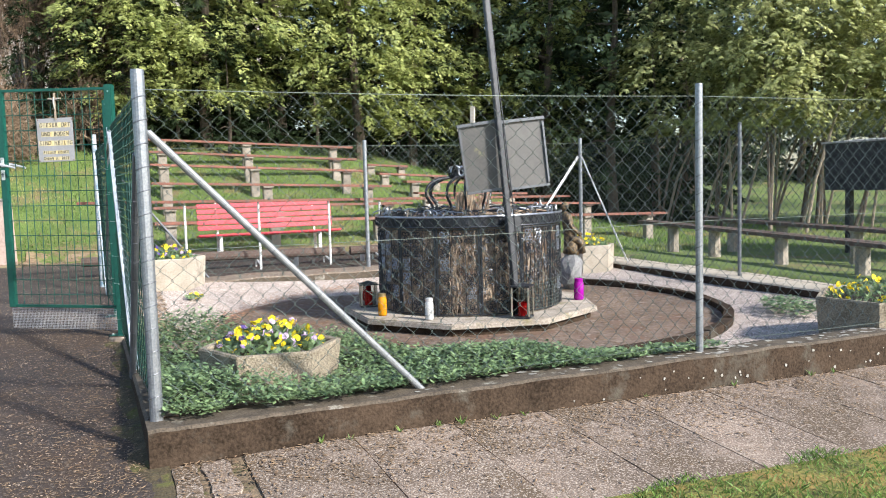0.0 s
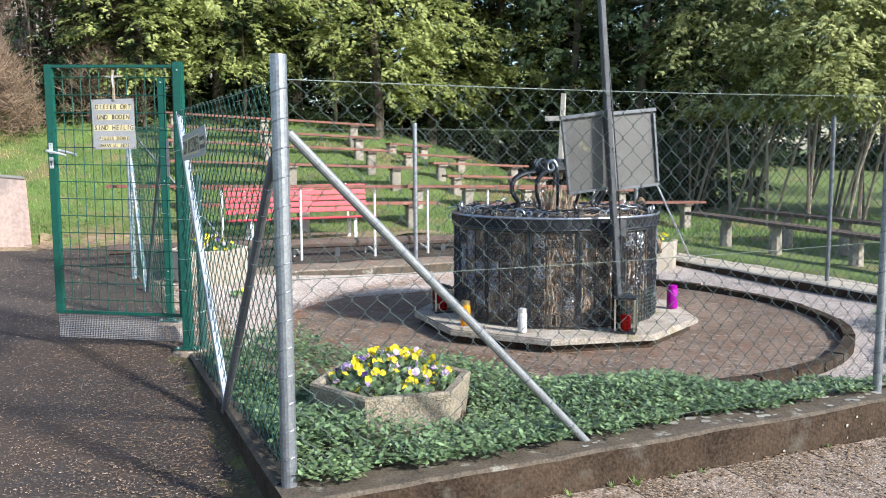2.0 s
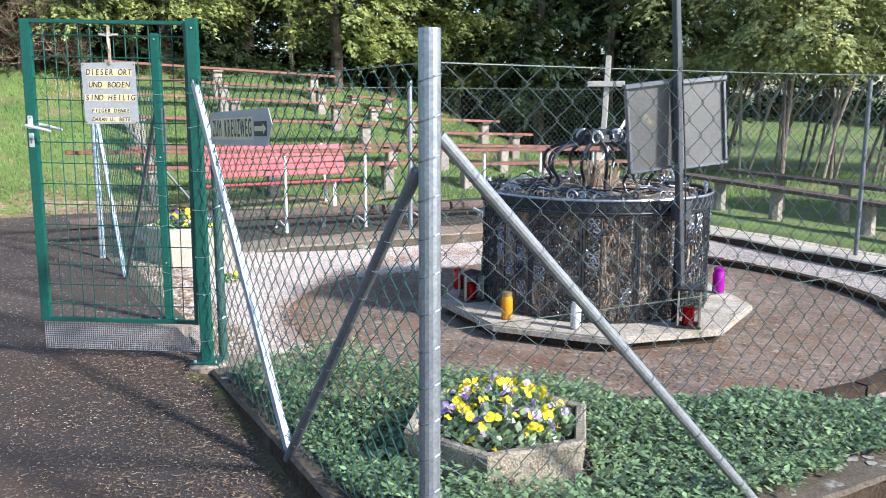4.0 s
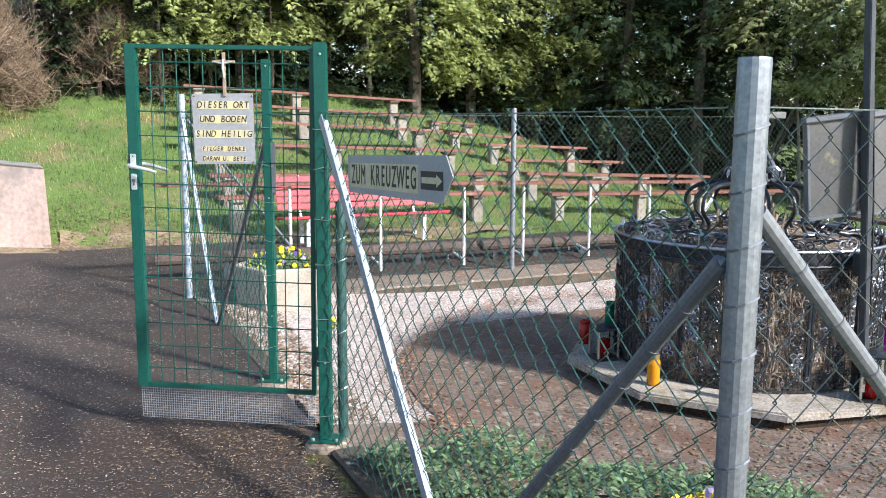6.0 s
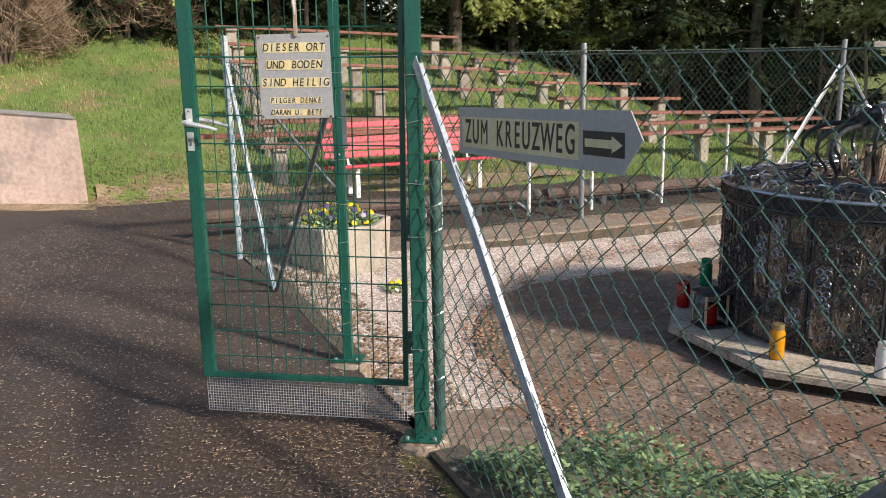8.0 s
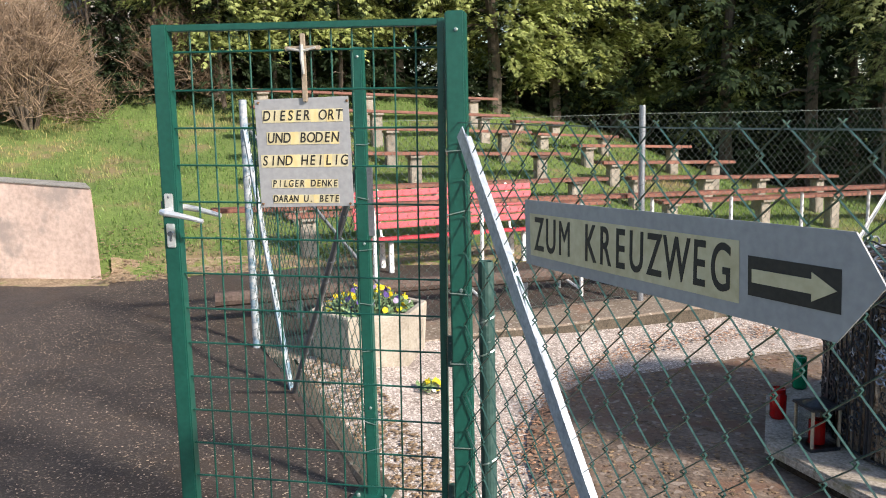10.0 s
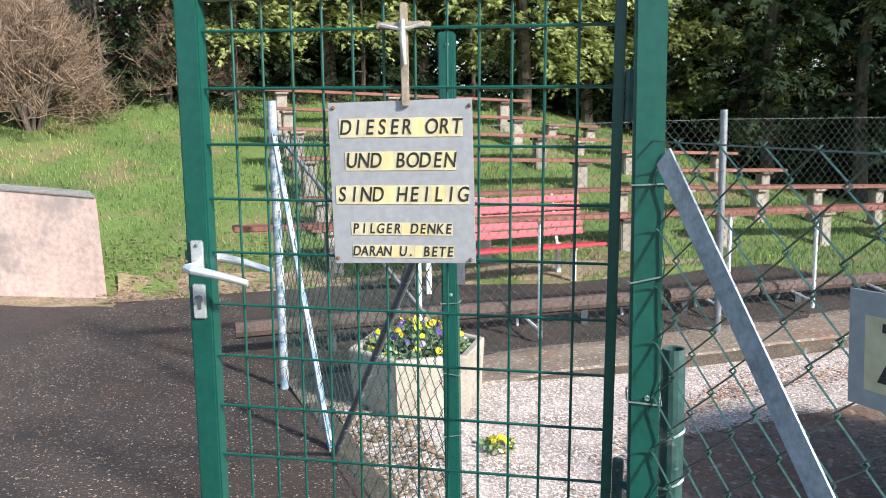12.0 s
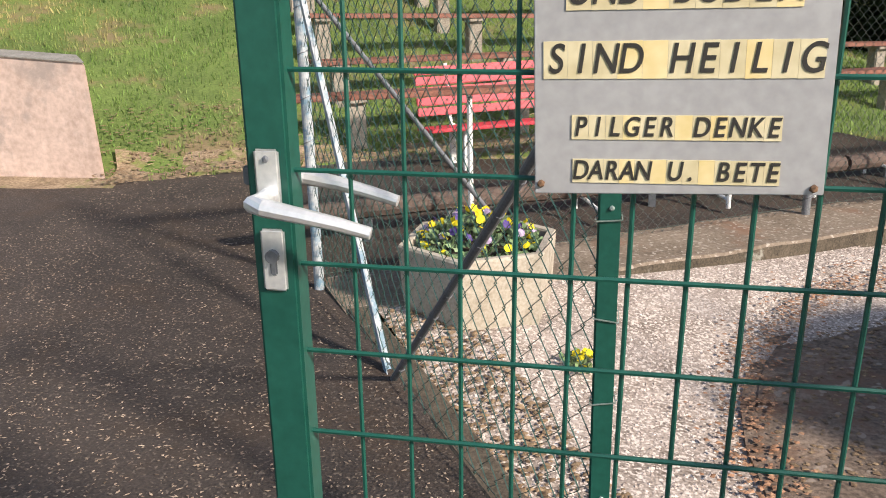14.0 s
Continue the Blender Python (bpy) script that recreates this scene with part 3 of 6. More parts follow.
def fence_post(p, top, r, mat, label, ties=(), bottom=-0.25, name="fence_post"):
    t = thing(name, pose(p.x, p.y, 0), label, "fence post", "fence posts")
    bm = bmesh.new()
    round_post(bm, (0, 0, 0), top, r, bottom)
    part("tube", bm, mat, t, smooth=False)
    for z in ties:
        bm = bmesh.new()
        strap(bm, (0, 0, 0), z, r)
        part("tie_band", bm, M_FRAME, t)
    return t


M_PEEL = material("peeling_white_blue_paint", (0.26, 0.285, 0.31), (0.46, 0.485, 0.50), 14, 0.6, 0, 0.2, 50, third=(0.13, 0.22, 0.29), spots=0.52)
ties = [0.12 + 0.115 * k for k in range(14)]
corner_post = fence_post(P_CORNER, 1.755, 0.033, M_ZINC, "galvanised tubular corner post with wire ties", ties)
front_post = fence_post(P_FRONT, 1.74, 0.024, M_ZINC, "galvanised tubular post on the kerb", ties)
front_post_end = fence_post(P_FRONT2, 1.74, 0.03, M_ZINC, "galvanised tubular post on the kerb", ties)
for p, nm in ((P_LEFT, "peeling white and blue painted corner post beside the tarmac"), (P_BACK, "galvanised tubular post of the back fence"), (P_FAR, "galvanised tubular far corner post with two braces"), (P_RIGHT, "slim galvanised post on the pale edging")):
    fence_post(p, 1.73 if p is not P_LEFT else 1.83, 0.028 if p is not P_RIGHT else 0.022, M_PEEL if p is P_LEFT else M_FRAME if p is P_RIGHT else M_ZINC, nm, ties[::2], -0.4)

fence_run(P_CORNER, P_FRONT, 1.66, "green-grey diamond wire fence along the front kerb", (1.66, 0.86, 0.06), M_WIRE)
fence_run(P_FRONT, P_FRONT2, 1.66, "green-grey diamond wire fence along the front kerb", (1.66, 0.86, 0.06), M_WIRE)
fence_run(P_CORNER, P_GATE, 1.66, "sagging green diamond wire fence beside the tarmac", (1.66, 0.5, 0.06), M_GREENWIRE, r=0.0026)
fence_run(P_LATCH, P_LEFT, 1.62, "green diamond wire fence beyond the gate", (1.62, 0.06), M_GREENWIRE)
fence_run(P_LEFT, P_BACK, 1.66, "thin diamond wire fence along the back", (1.66, 0.06), M_WIRE, 0.03, 0.075)
fence_run(P_BACK, P_FAR, 1.66, "thin diamond wire fence along the back", (1.66, 0.06), M_WIRE, 0.03, 0.075)
fence_run(P_FAR, P_RIGHT, 1.64, "thin diamond wire fence on the far side", (1.64, 0.7, -0.02), M_WIRE, -0.02, 0.085)
fence_run(P_RIGHT, P_FRONT2, 1.64, "thin diamond wire fence on the far side", (1.64, 0.7, -0.02), M_WIRE, -0.02, 0.085)


def brace(a, b, mat, label, kind="tube", r=0.02):
    bm = bmesh.new()
    if kind == "tube":
        tube(bm, [a, Vector(a).lerp(Vector(b), 0.5), b], r, 12)
        t = thing("fence_brace", pose(0, 0, 0), label, "brace", "fence braces")
        part("tube", bm, mat, t)
        d = (Vector(b) - Vector(a)).normalized()
        for k in range(1, 12):
            bm = bmesh.new()
            p = Vector(a).lerp(Vector(b), k / 12)
            tube(bm, [p - d * 0.003, p + d * 0.003], r + 0.002, 12)
            part("wire_tie", bm, M_FRAME, t)
        bm = bmesh.new()
        bmesh.ops.create_icosphere(bm, subdivisions=1, radius=0.014, matrix=Matrix.Translation(a))
        part("bolt", bm, M_FRAME, t)
    else:
        angle_bar(bm, a, b, r * 2)
        t = thing("fence_brace", pose(0, 0, 0), label, "brace", "fence braces")
        part("angle_bar", bm, mat, t)
        bm = bmesh.new()
        bmesh.ops.create_icosphere(bm, subdivisions=1, radius=0.012, matrix=Matrix.Translation(a))
        part("bolt", bm, M_FRAME, t)
    return t


M_ZINC_DULL = material("dull_grey_tube", (0.16, 0.17, 0.18), (0.26, 0.27, 0.28), 16, 0.5, 0.4, 0.1, 80)
brace((-2.045, 4.005, 1.45), (-0.80, 4.70, -0.04), M_ZINC_DULL, "dull grey tubular brace of the corner post")
brace((-2.11, 4.005, 1.345), (-2.765, 5.035, -0.03), M_FRAME, "dark grey tubular brace of the corner post")
M_BRIGHT = material("bright_blue_zinc", (0.25, 0.29, 0.34), (0.46, 0.51, 0.57), 16, 0.42, 0.3, 0.1, 80, third=(0.22, 0.25, 0.29), spots=0.6)
brace((-3.49, 6.22, 1.62), (-2.76, 5.07, -0.03), M_BRIGHT, "bright galvanised angle brace of the gate post", "angle", 0.022)
brace((-5.62, 9.64, 1.62), (-4.98, 8.64, -0.02), M_PEEL, "pale painted angle brace beyond the gate", "angle", 0.018)
brace((-4.10, 7.26, 1.5), (-4.96, 8.60, -0.02), M_FRAME, "dark green tubular brace beyond the gate", "tube", 0.016)
brace((-5.60, 9.70, 1.60), (-4.55, 10.32, 0.0), M_FRAME, "dark grey tubular brace along the back fence", "tube", 0.014)
brace((0.20, 13.18, 1.45), (-0.75, 12.60, 0.0), M_WHITE, "white painted brace of the far corner post", "angle", 0.013)
brace((0.24, 13.16, 1.45), (0.84, 12.15, -0.06), M_WHITE, "white painted brace of the far corner post", "angle", 0.013)

# ---- gate ----
GY = 6.375
Z0, Z1 = 0.21, 1.975
XL, XR = -4.56, -3.605


def square_post(p, w, top, label, name):
    t = thing(name, pose(p[0], p[1], 0), label, "gate post", "gate posts")
    bm = bmesh.new()
    box(bm, (w, w, top + 0.2), (0, 0, (top - 0.2) / 2), None, 0.005)
    part("post_tube", bm, M_GREEN, t)
    bm = bmesh.new()
    box(bm, (0.17, 0.13, 0.008), (0, 0, 0.012), None, 0.002)
    part("foot_plate", bm, M_GREEN, t)
    bm = bmesh.new()
    lathe(bm, [(0.125, -0.2), (0.12, -0.01), (0.10, 0.003), (0.03, 0.007)], 11)
    for vtx in bm.verts:
        vtx.co.xy *= 1 + 0.16 * noise.noise(vtx.co * 9 + Vector((p[0], p[1], 0)))
    part("footing", bm, M_SANDY, t, "rough concrete footing")
    for x, y in ((-0.06, -0.045), (0.06, -0.045)):
        bm = bmesh.new()
        lathe(bm, [(0.009, 0.014), (0.009, 0.026), (0.005, 0.03)], 6, (x, y, 0))
        part("anchor_bolt", bm, M_TIE, t)
    rr = random.Random(2)
    if w > 0.055:
        bm = bmesh.new()
        tube(bm, [(0.034 if k % 2 else rr.uniform(0.0, 0.028), -w / 2 - 0.004 - 0.003 * (k % 2), 0.06 + 0.054 * k + rr.uniform(-0.018, 0.018)) for k in range(30)], 0.0018, 4)
        part("mesh_edge_wire", bm, M_GREENWIRE, t, "zigzag edge of the wire mesh")
    for k in range(7):
        bm = bmesh.new()
        z = 0.17 + 0.235 * k + rr.uniform(-0.05, 0.05)
        s = w / 2 + 0.004
        dz = rr.uniform(-0.02, 0.02)
        tube(bm, [(-s, -s, z), (s, -s, z + dz), (s, s, z), (-s, s, z - dz), (-s, -s, z + 0.004)], 0.0019, 4)
        part("tie_wire", bm, M_TIE, t)
    for z in (1.93, 1.15, 0.42):
        bm = bmesh.new()
        bmesh.ops.create_icosphere(bm, subdivisions=1, radius=0.007, matrix=Matrix.Translation((0.005, -w / 2, z)))
        part("rivet", bm, M_TIE, t)
    return t


hinge_post = square_post((-3.52, 6.30), 0.06, 1.985, "dark green square steel gate post bound with wire", "gate_post")
latch_post = square_post((-4.085, 7.24), 0.05, 1.97, "dark green square steel latch post", "gate_post")
bm = bmesh.new()
box(bm, (0.03, 0.012, 0.30), (0.034, -0.012, 1.33), None, 0.003)
part("strike_plate", bm, M_FRAME, latch_post, "black strike plate")

stump = thing("short_post", pose(-3.455, 6.40, 0), "short dark green tube post with an open top", "post")
bm = bmesh.new()
lathe(bm, [(0.026, -0.2), (0.026, 1.2), (0.024, 1.22), (0.02, 1.218), (0.02, 1.1)], 16)
M_GREEN_OLD = material("faded_green_tube", (0.012, 0.05, 0.045), (0.05, 0.10, 0.09), 7, 0.5, 0.1, 0.1, 40, third=(0.32, 0.33, 0.33), spots=0.66)
part("tube", bm, M_GREEN_OLD, stump)
for z in (0.25, 0.92, 1.03, 0.55):
    bm = bmesh.new()
    strap(bm, (0, 0, 0), z, 0.026)
    part("clamp", bm, M_TIE, stump)

gate = thing("garden_gate", pose(XR + 0.009, GY + 0.022, 0, 1.2, 1.0, 0), "open dark green steel gate with square wire grid", "gate")
GW = XR - XL


def gpart(name, size, at, mat, bevel=0.003, label="", parent=None):
    bm = bmesh.new()
    box(bm, size, at, None, bevel)
    return part(name, bm, mat, parent or gate, label)


gpart("lock_stile", (0.055, 0.042, Z1 - Z0), (-GW + 0.027, 0, (Z0 + Z1) / 2), M_GREEN, 0.004)
gpart("hinge_stile", (0.022, 0.03, Z1 - Z0), (-0.012, 0, (Z0 + Z1) / 2), M_GREEN)
gpart("top_rail", (GW - 0.07, 0.03, 0.022), (-GW / 2 + 0.015, 0, Z1 - 0.012), M_GREEN)
gpart("bottom_rail", (GW - 0.07, 0.03, 0.022), (-GW / 2 + 0.015, 0, Z0 + 0.012), M_GREEN)
for k in range(1, 13):
    x = -GW + 0.055 + (GW - 0.08) * k / 13
    bm = bmesh.new()
    tube(bm, [(x, 0.003, Z0 + 0.02), (x, 0.003, Z1 - 0.02)], 0.0032, 6)
    part("upright_wire", bm, M_GREEN, gate)
for k in range(1, 15):
    z = Z0 + (Z1 - Z0) * (k - 0.12) / 14.6
    bm = bmesh.new()
    tube(bm, [(-GW + 0.05, -0.003, z), (-0.02, -0.003, z)], 0.0034, 6)
    part("cross_wire", bm, M_GREEN, gate)
for z in (1.75, 0.93, 0.42):
    bm = bmesh.new()
    lathe(bm, [(0.012, z - 0.05), (0.012, z + 0.05)], 10, (0.012, -0.01, 0))
    tube(bm, [(0.012, -0.01, z), (0.06, -0.07, z)], 0.008, 6)
    part("hinge", bm, M_GREEN_OLD, gate)
# fine wire strip under the leaf
vs, fs = [], []


def strip_wire(p, q, r=0.0011):
    base = len(vs)
    p, q = Vector(p), Vector(q)
    d = (q - p).normalized()
    s = d.orthogonal()
    o = d.cross(s)
    for e in (p, q):
        for k in range(3):
            a = 2 * math.pi * k / 3
            vs.append(tuple(e + (s * math.cos(a) + o * math.sin(a)) * r))
    for k in range(3):
        fs.append((base + k, base + (k + 1) % 3, base + 3 + (k + 1) % 3, base + 3 + k))


for k in range(76):
    x = -GW + 0.0 + GW * k / 76
    j = 0.002 * math.sin(k * 2.1)
    strip_wire((x + j, 0.02, 0.03 + 0.01 * noise.noise((k * 0.3, 0, 0))), (x - j, 0.018, 0.20))
for k in range(13):
    z = 0.03 + 0.0135 * k
    strip_wire((-GW, 0.021, z), (-0.0, 0.021, z))
M_FINE = material("fine_galvanised_mesh", (0.45, 0.46, 0.47), (0.62, 0.62, 0.62), 20, 0.4, 0.5, 0.0)
raw("ground_mesh_strip", vs, fs, M_FINE, gate)["label"] = "fine galvanised mesh strip"

# lock, plates and lever handles
for side in (-1, 1):
    y = side * 0.0235
    bm = bmesh.new()
    box(bm, (0.032, 0.006, 0.078), (-GW + 0.027, y, 1.395), None, 0.003)
    hp = part("handle_plate", bm, M_ALU, gate, "aluminium plate")
    bm = bmesh.new()
    bmesh.ops.create_icosphere(bm, subdivisions=1, radius=0.005, matrix=Matrix.Translation((-GW + 0.027, y + side * 0.003, 1.422)))
    part("screw", bm, M_FRAME, hp)
    bm = bmesh.new()
    x0 = -GW + 0.027
    tube(bm, [(x0, y, 1.377), (x0, y + side * 0.022, 1.377), (x0 - 0.004, y + side * 0.042, 1.377), (x0 + 0.012, y + side * 0.05, 1.376), (x0 + 0.058, y + side * 0.05, 1.368), (x0 + 0.10, y + side * 0.047, 1.359), (x0 + 0.138, y + side * 0.045, 1.349)],
         [0.010, 0.010, 0.011, 0.011, 0.0095, 0.0085, 0.0075], 10)
    part("lever_handle", bm, M_ALU, gate, "aluminium lever handle")
    bm = bmesh.new()
    box(bm, (0.032, 0.006, 0.082), (-GW + 0.027, y, 1.293), None, 0.003)
    lp = part("lock_plate", bm, M_ALU, gate, "aluminium plate")
    bm = bmesh.new()
    lathe(bm, [(0.0085, 0), (0.0085, 0.01)], 12)
    bmesh.ops.transform(bm, matrix=Matrix.Translation((-GW + 0.027, y, 1.300)) @ Matrix.Rotation(radians(90 * side * -1), 4, 'X'), verts=bm.verts)
    box(bm, (0.009, 0.012, 0.022), (-GW + 0.027, y, 1.285), None, 0.002)
    part("lock_cylinder", bm, M_FRAME, lp)
gpart("latch_bolt", (0.018, 0.012, 0.024), (-GW - 0.004, 0, 1.395), M_FRAME, 0.002)

# ---- signs ----


def lettering(name, body, size, m, parent, mat, shear=0.12, stretch=1.0, bold=0.0, depth=0.0006):
    """Raised flat lettering from the built-in font, as a mesh."""
    cu = bpy.data.curves.new(name, 'FONT')
    cu.body, cu.size, cu.shear, cu.extrude, cu.offset = body, size, shear, depth, bold
    cu.align_x, cu.align_y = 'CENTER', 'CENTER'
    tmp = bpy.data.objects.new(name, cu)
    scene.collection.objects.link(tmp)
    me = bpy.data.meshes.new_from_object(tmp.evaluated_get(bpy.context.evaluated_depsgraph_get()))
    bpy.data.objects.remove(tmp)
    me.transform(Matrix.Diagonal((stretch, 1, 1, 1)))
    me.materials.clear()
    me.materials.append(mat)
    ob = new(name, me)
    ob.parent = parent
    ob.matrix_local = m
    return ob


SW, SH = 0.311, 0.345
sign = thing("notice_sign", pose(-4.026, GY - 0.024, 1.575), "grey metal notice with cream strips of black lettering", "sign")
bm = bmesh.new()
box(bm, (SW, 0.003, SH), (0, 0, 0), Matrix.Rotation(radians(-0.8), 4, 'Y'), 0.001)
part("plate", bm, M_SIGN, sign)
up = Matrix.Rotation(radians(90), 4, 'X')
lean = Matrix.Rotation(radians(-0.8), 4, 'Y')
lines = [("DIESER ORT", 0.117, 0.266, 0.040, 0.0), ("UND BODEN", 0.047, 0.240, 0.040, -0.002), ("SIND HEILIG", -0.025, 0.290, 0.040, 0.0), ("PILGER DENKE", -0.098, 0.222, 0.027, -0.002), ("DARAN U. BETE", -0.147, 0.222, 0.027, 0.0)]
for body, z, w, h, dx in lines:
    n = len(body)
    for k in range(n):
        bm = bmesh.new()
        box(bm, (w / n - 0.0003, 0.0012, h), (dx - w / 2 + w * (k + 0.5) / n, -0.0022, z), lean)
        part("letter_strip", bm, M_TAPE2 if body[k] == " " or k % 5 == 3 else M_TAPE, sign)
    for k, ch in enumerate(body):
        if ch != " ":
            lettering("letter", ch, h * 1.12, Matrix.Translation((dx - w / 2 + w * (k + 0.5) / n, -0.0032, z)) @ up, sign, M_LETTER, 0.16, 0.80, 0.0004)
M_RUST = material("rusty_screw", (0.08, 0.04, 0.02), (0.2, 0.11, 0.06), 30, 0.8)
for x, z in ((-0.145, 0.16), (0.148, 0.16), (-0.146, -0.163), (0.147, -0.163)):
    bm = bmesh.new()
    bmesh.ops.create_icosphere(bm, subdivisions=1, radius=0.005, matrix=Matrix.Translation((x, -0.002, z)))
    part("screw", bm, M_RUST, sign)

M_CRUCIWOOD = material("worn_brown_wood", (0.22, 0.17, 0.12), (0.40, 0.33, 0.25), 20, 0.7)
M_FIGURE = material("dull_pewter_figure", (0.34, 0.33, 0.31), (0.50, 0.49, 0.46), 30, 0.5, 0.2)
crucifix = thing("crucifix", pose(-4.012, GY - 0.03, 1.735), "small wooden crucifix above the notice", "crucifix")
bm = bmesh.new()
box(bm, (0.016, 0.010, 0.21), (0, 0, 0.105), None, 0.002)
part("upright", bm, M_CRUCIWOOD, crucifix)
bm = bmesh.new()
box(bm, (0.115, 0.010, 0.013), (0, -0.002, 0.165), None, 0.002)
part("crossbar", bm, M_CRUCIWOOD, crucifix)
bm = bmesh.new()
tube(bm, [(0, -0.012, 0.175), (0, -0.014, 0.13), (0.003, -0.012, 0.085)], [0.006, 0.007, 0.004], 8)
tube(bm, [(-0.045, -0.010, 0.165), (0, -0.013, 0.155), (0.045, -0.010, 0.165)], 0.004, 6)
part("figure", bm, M_FIGURE, crucifix, "plain dull metal figure")

# way sign on the fence beside the tarmac
a, b = Vector((-3.25, 5.80, 1.40)), Vector((-2.75, 4.945, 1.44))
ux = (b - a).normalized()
uy = Vector((0, 0, 1))
uy = (uy - ux * uy.dot(ux)).normalized()
un = ux.cross(uy)
wm = Matrix((ux, uy, un)).transposed().to_4x4()
wm.translation = (a + b) / 2 + un * 0.03
way = thing("way_sign", wm, "grey metal arrow-shaped way sign with cream lettering strip", "sign")
WL, WH = (b - a).length, 0.155
bm = bmesh.new()
o = [(-WL / 2, -WH / 2), (WL / 2 - 0.02, -WH / 2), (WL / 2 + 0.06, 0.01), (WL / 2 + 0.01, WH / 2), (-WL / 2, WH / 2)]
prism(bm, o, -0.0015, 0.0015)
part("plate", bm, M_SIGN, way)
bm = bmesh.new()
box(bm, (0.745, 0.10, 0.001), (-WL / 2 + 0.40, -0.004, 0.0022))
part("letter_strip", bm, M_TAPE, way)
x0 = -WL / 2 + 0.045
for ch, adv in (("Z", 0.046), ("U", 0.048), ("M", 0.055), (" ", 0.038), ("K", 0.048), ("R", 0.047), ("E", 0.043), ("U", 0.048), ("Z", 0.046), ("W", 0.060), ("E", 0.043), ("G", 0.048)):
    if ch != " ":
        lettering("letter", ch, 0.112, Matrix.Translation((x0 + adv * 0.625, -0.005, 0.0032)), way, M_LETTER, 0.08, 0.66, 0.0 if ch == "M" else 0.001)
    x0 += adv * 1.25
bm = bmesh.new()
box(bm, (0.185, 0.062, 0.001), (WL / 2 - 0.105, -0.006, 0.0022))
part("arrow_field", bm, M_LETTER, way)
bm = bmesh.new()
x1 = WL / 2 - 0.105
prism(bm, [(x1 - 0.083, -0.016), (x1 + 0.04, -0.016), (x1 + 0.04, -0.027), (x1 + 0.086, -0.006), (x1 + 0.04, 0.015), (x1 + 0.04, 0.005), (x1 - 0.083, 0.005)], 0.0027, 0.0037)
part("arrow", bm, M_TAPE, way)

# ---- the well-like iron drum on its slab ----
SLAB_TOP = -0.07
base = thing("concrete_platform", pose(WELL.x, WELL.y, 0), "many-sided concrete platform slab with mossy edge", "platform")
bm = bmesh.new()
o = [(1.27 * math.cos(radians(189 + 40 * k)), 1.27 * math.sin(radians(189 + 40 * k))) for k in range(9)]
prism(bm, o, SLAB_TOP - 0.05, SLAB_TOP)
bmesh.ops.bevel(bm, geom=[e for e in bm.edges if abs(e.verts[0].co.z - e.verts[1].co.z) < 0.01 and e.verts[0].co.z > SLAB_TOP - 0.01], offset=0.012, segments=2, affect='EDGES')
M_SLABTOP = material("mossy_base_concrete", (0.16, 0.135, 0.105), (0.50, 0.44, 0.37), 5, 0.9, 0, 0.5, 60, third=(0.20, 0.175, 0.09), spots=0.6)
part("slab", bm, M_SLABTOP, base)
bm = bmesh.new()
prism(bm, [(x * 0.95, y * 0.95) for x, y in o], FLOOR - 0.1, SLAB_TOP - 0.048)
part("plinth", bm, M_KERB, base, "dark recessed plinth")

RW, ZB, ZT = 0.90, SLAB_TOP, 0.83
drum = thing("iron_drum", pose(WELL.x, WELL.y, 0), "round black wrought-iron cage filled with dry thorn wood", "shrine")


def rim(a, z, r=RW):
    return (r * math.cos(a), r * math.sin(a), z)


bm = bmesh.new()
lathe(bm, [(RW - 0.22, ZB + 0.004), (RW - 0.22, ZT - 0.10)], 40)
part("filling_core", bm, M_CORE, drum)
# dry sticks behind the bars
rs = random.Random(11)
M_STICK_ONE = material("dry_thorn_stick", (0.13, 0.095, 0.065), (0.44, 0.345, 0.25), 26, 0.9, 0, 0.5, 90, third=(0.10, 0.06, 0.042), spots=0.55, vary=0.55)
bm = bmesh.new()
singles = 0
for k in range(1300):
    a = rs.uniform(0, 2 * math.pi)
    pale = 3.75 < a < 5.15
    r = RW - (rs.uniform(0.016, 0.045) if rs.random() < (0.85 if pale else 0.5) else rs.uniform(0.05, 0.2))
    z0, z1 = ZB + rs.uniform(0, 0.25), ZT - rs.uniform(0.08, 0.35)
    if rs.random() < 0.35:
        z0, z1 = ZB + 0.01, ZT - 0.09
    da = rs.uniform(-0.09, 0.09)
    pts = [rim(a + da * t + 0.014 * math.sin(7 * t + k) + rs.uniform(-0.011, 0.011), z0 + (z1 - z0) * t, r + 0.012 * math.sin(5 * t + k * 2.0) - rs.uniform(0, 0.012)) for t in [q / 7 for q in range(8)]]
    if (pale or 3.3 < a < 6.2 and k % 3 == 0) and singles < 295:
        singles += 1
        one = bmesh.new()
        tube(one, pts, [rs.uniform(0.002, 0.0065) for q in pts] if rs.random() < 0.88 else 0.011, 5, False)
        part("stick", one, M_STICK_ONE, drum)
    else:
        tube(bm, pts, rs.uniform(0.003, 0.009), 4, False)
for k in range(4200):
    a, z = rs.uniform(0, 2 * math.pi) if k < 1800 else rs.uniform(3.3, 5.5), rs.uniform(ZB + 0.03, ZT - 0.1)
    da, dz = rs.uniform(-0.13, 0.13), rs.uniform(-0.2, 0.2)
    tube(bm, [rim(a, z, RW - 0.03), rim(a + da / 2, z + dz / 2 + 0.02, RW - 0.012), rim(a + da, z + dz, RW - 0.04)], rs.uniform(0.0018, 0.0045), 3, False)
tagged(part("thorn_sticks", bm, M_STICK, drum, "dry brown thorn sticks"), kind="stuff")

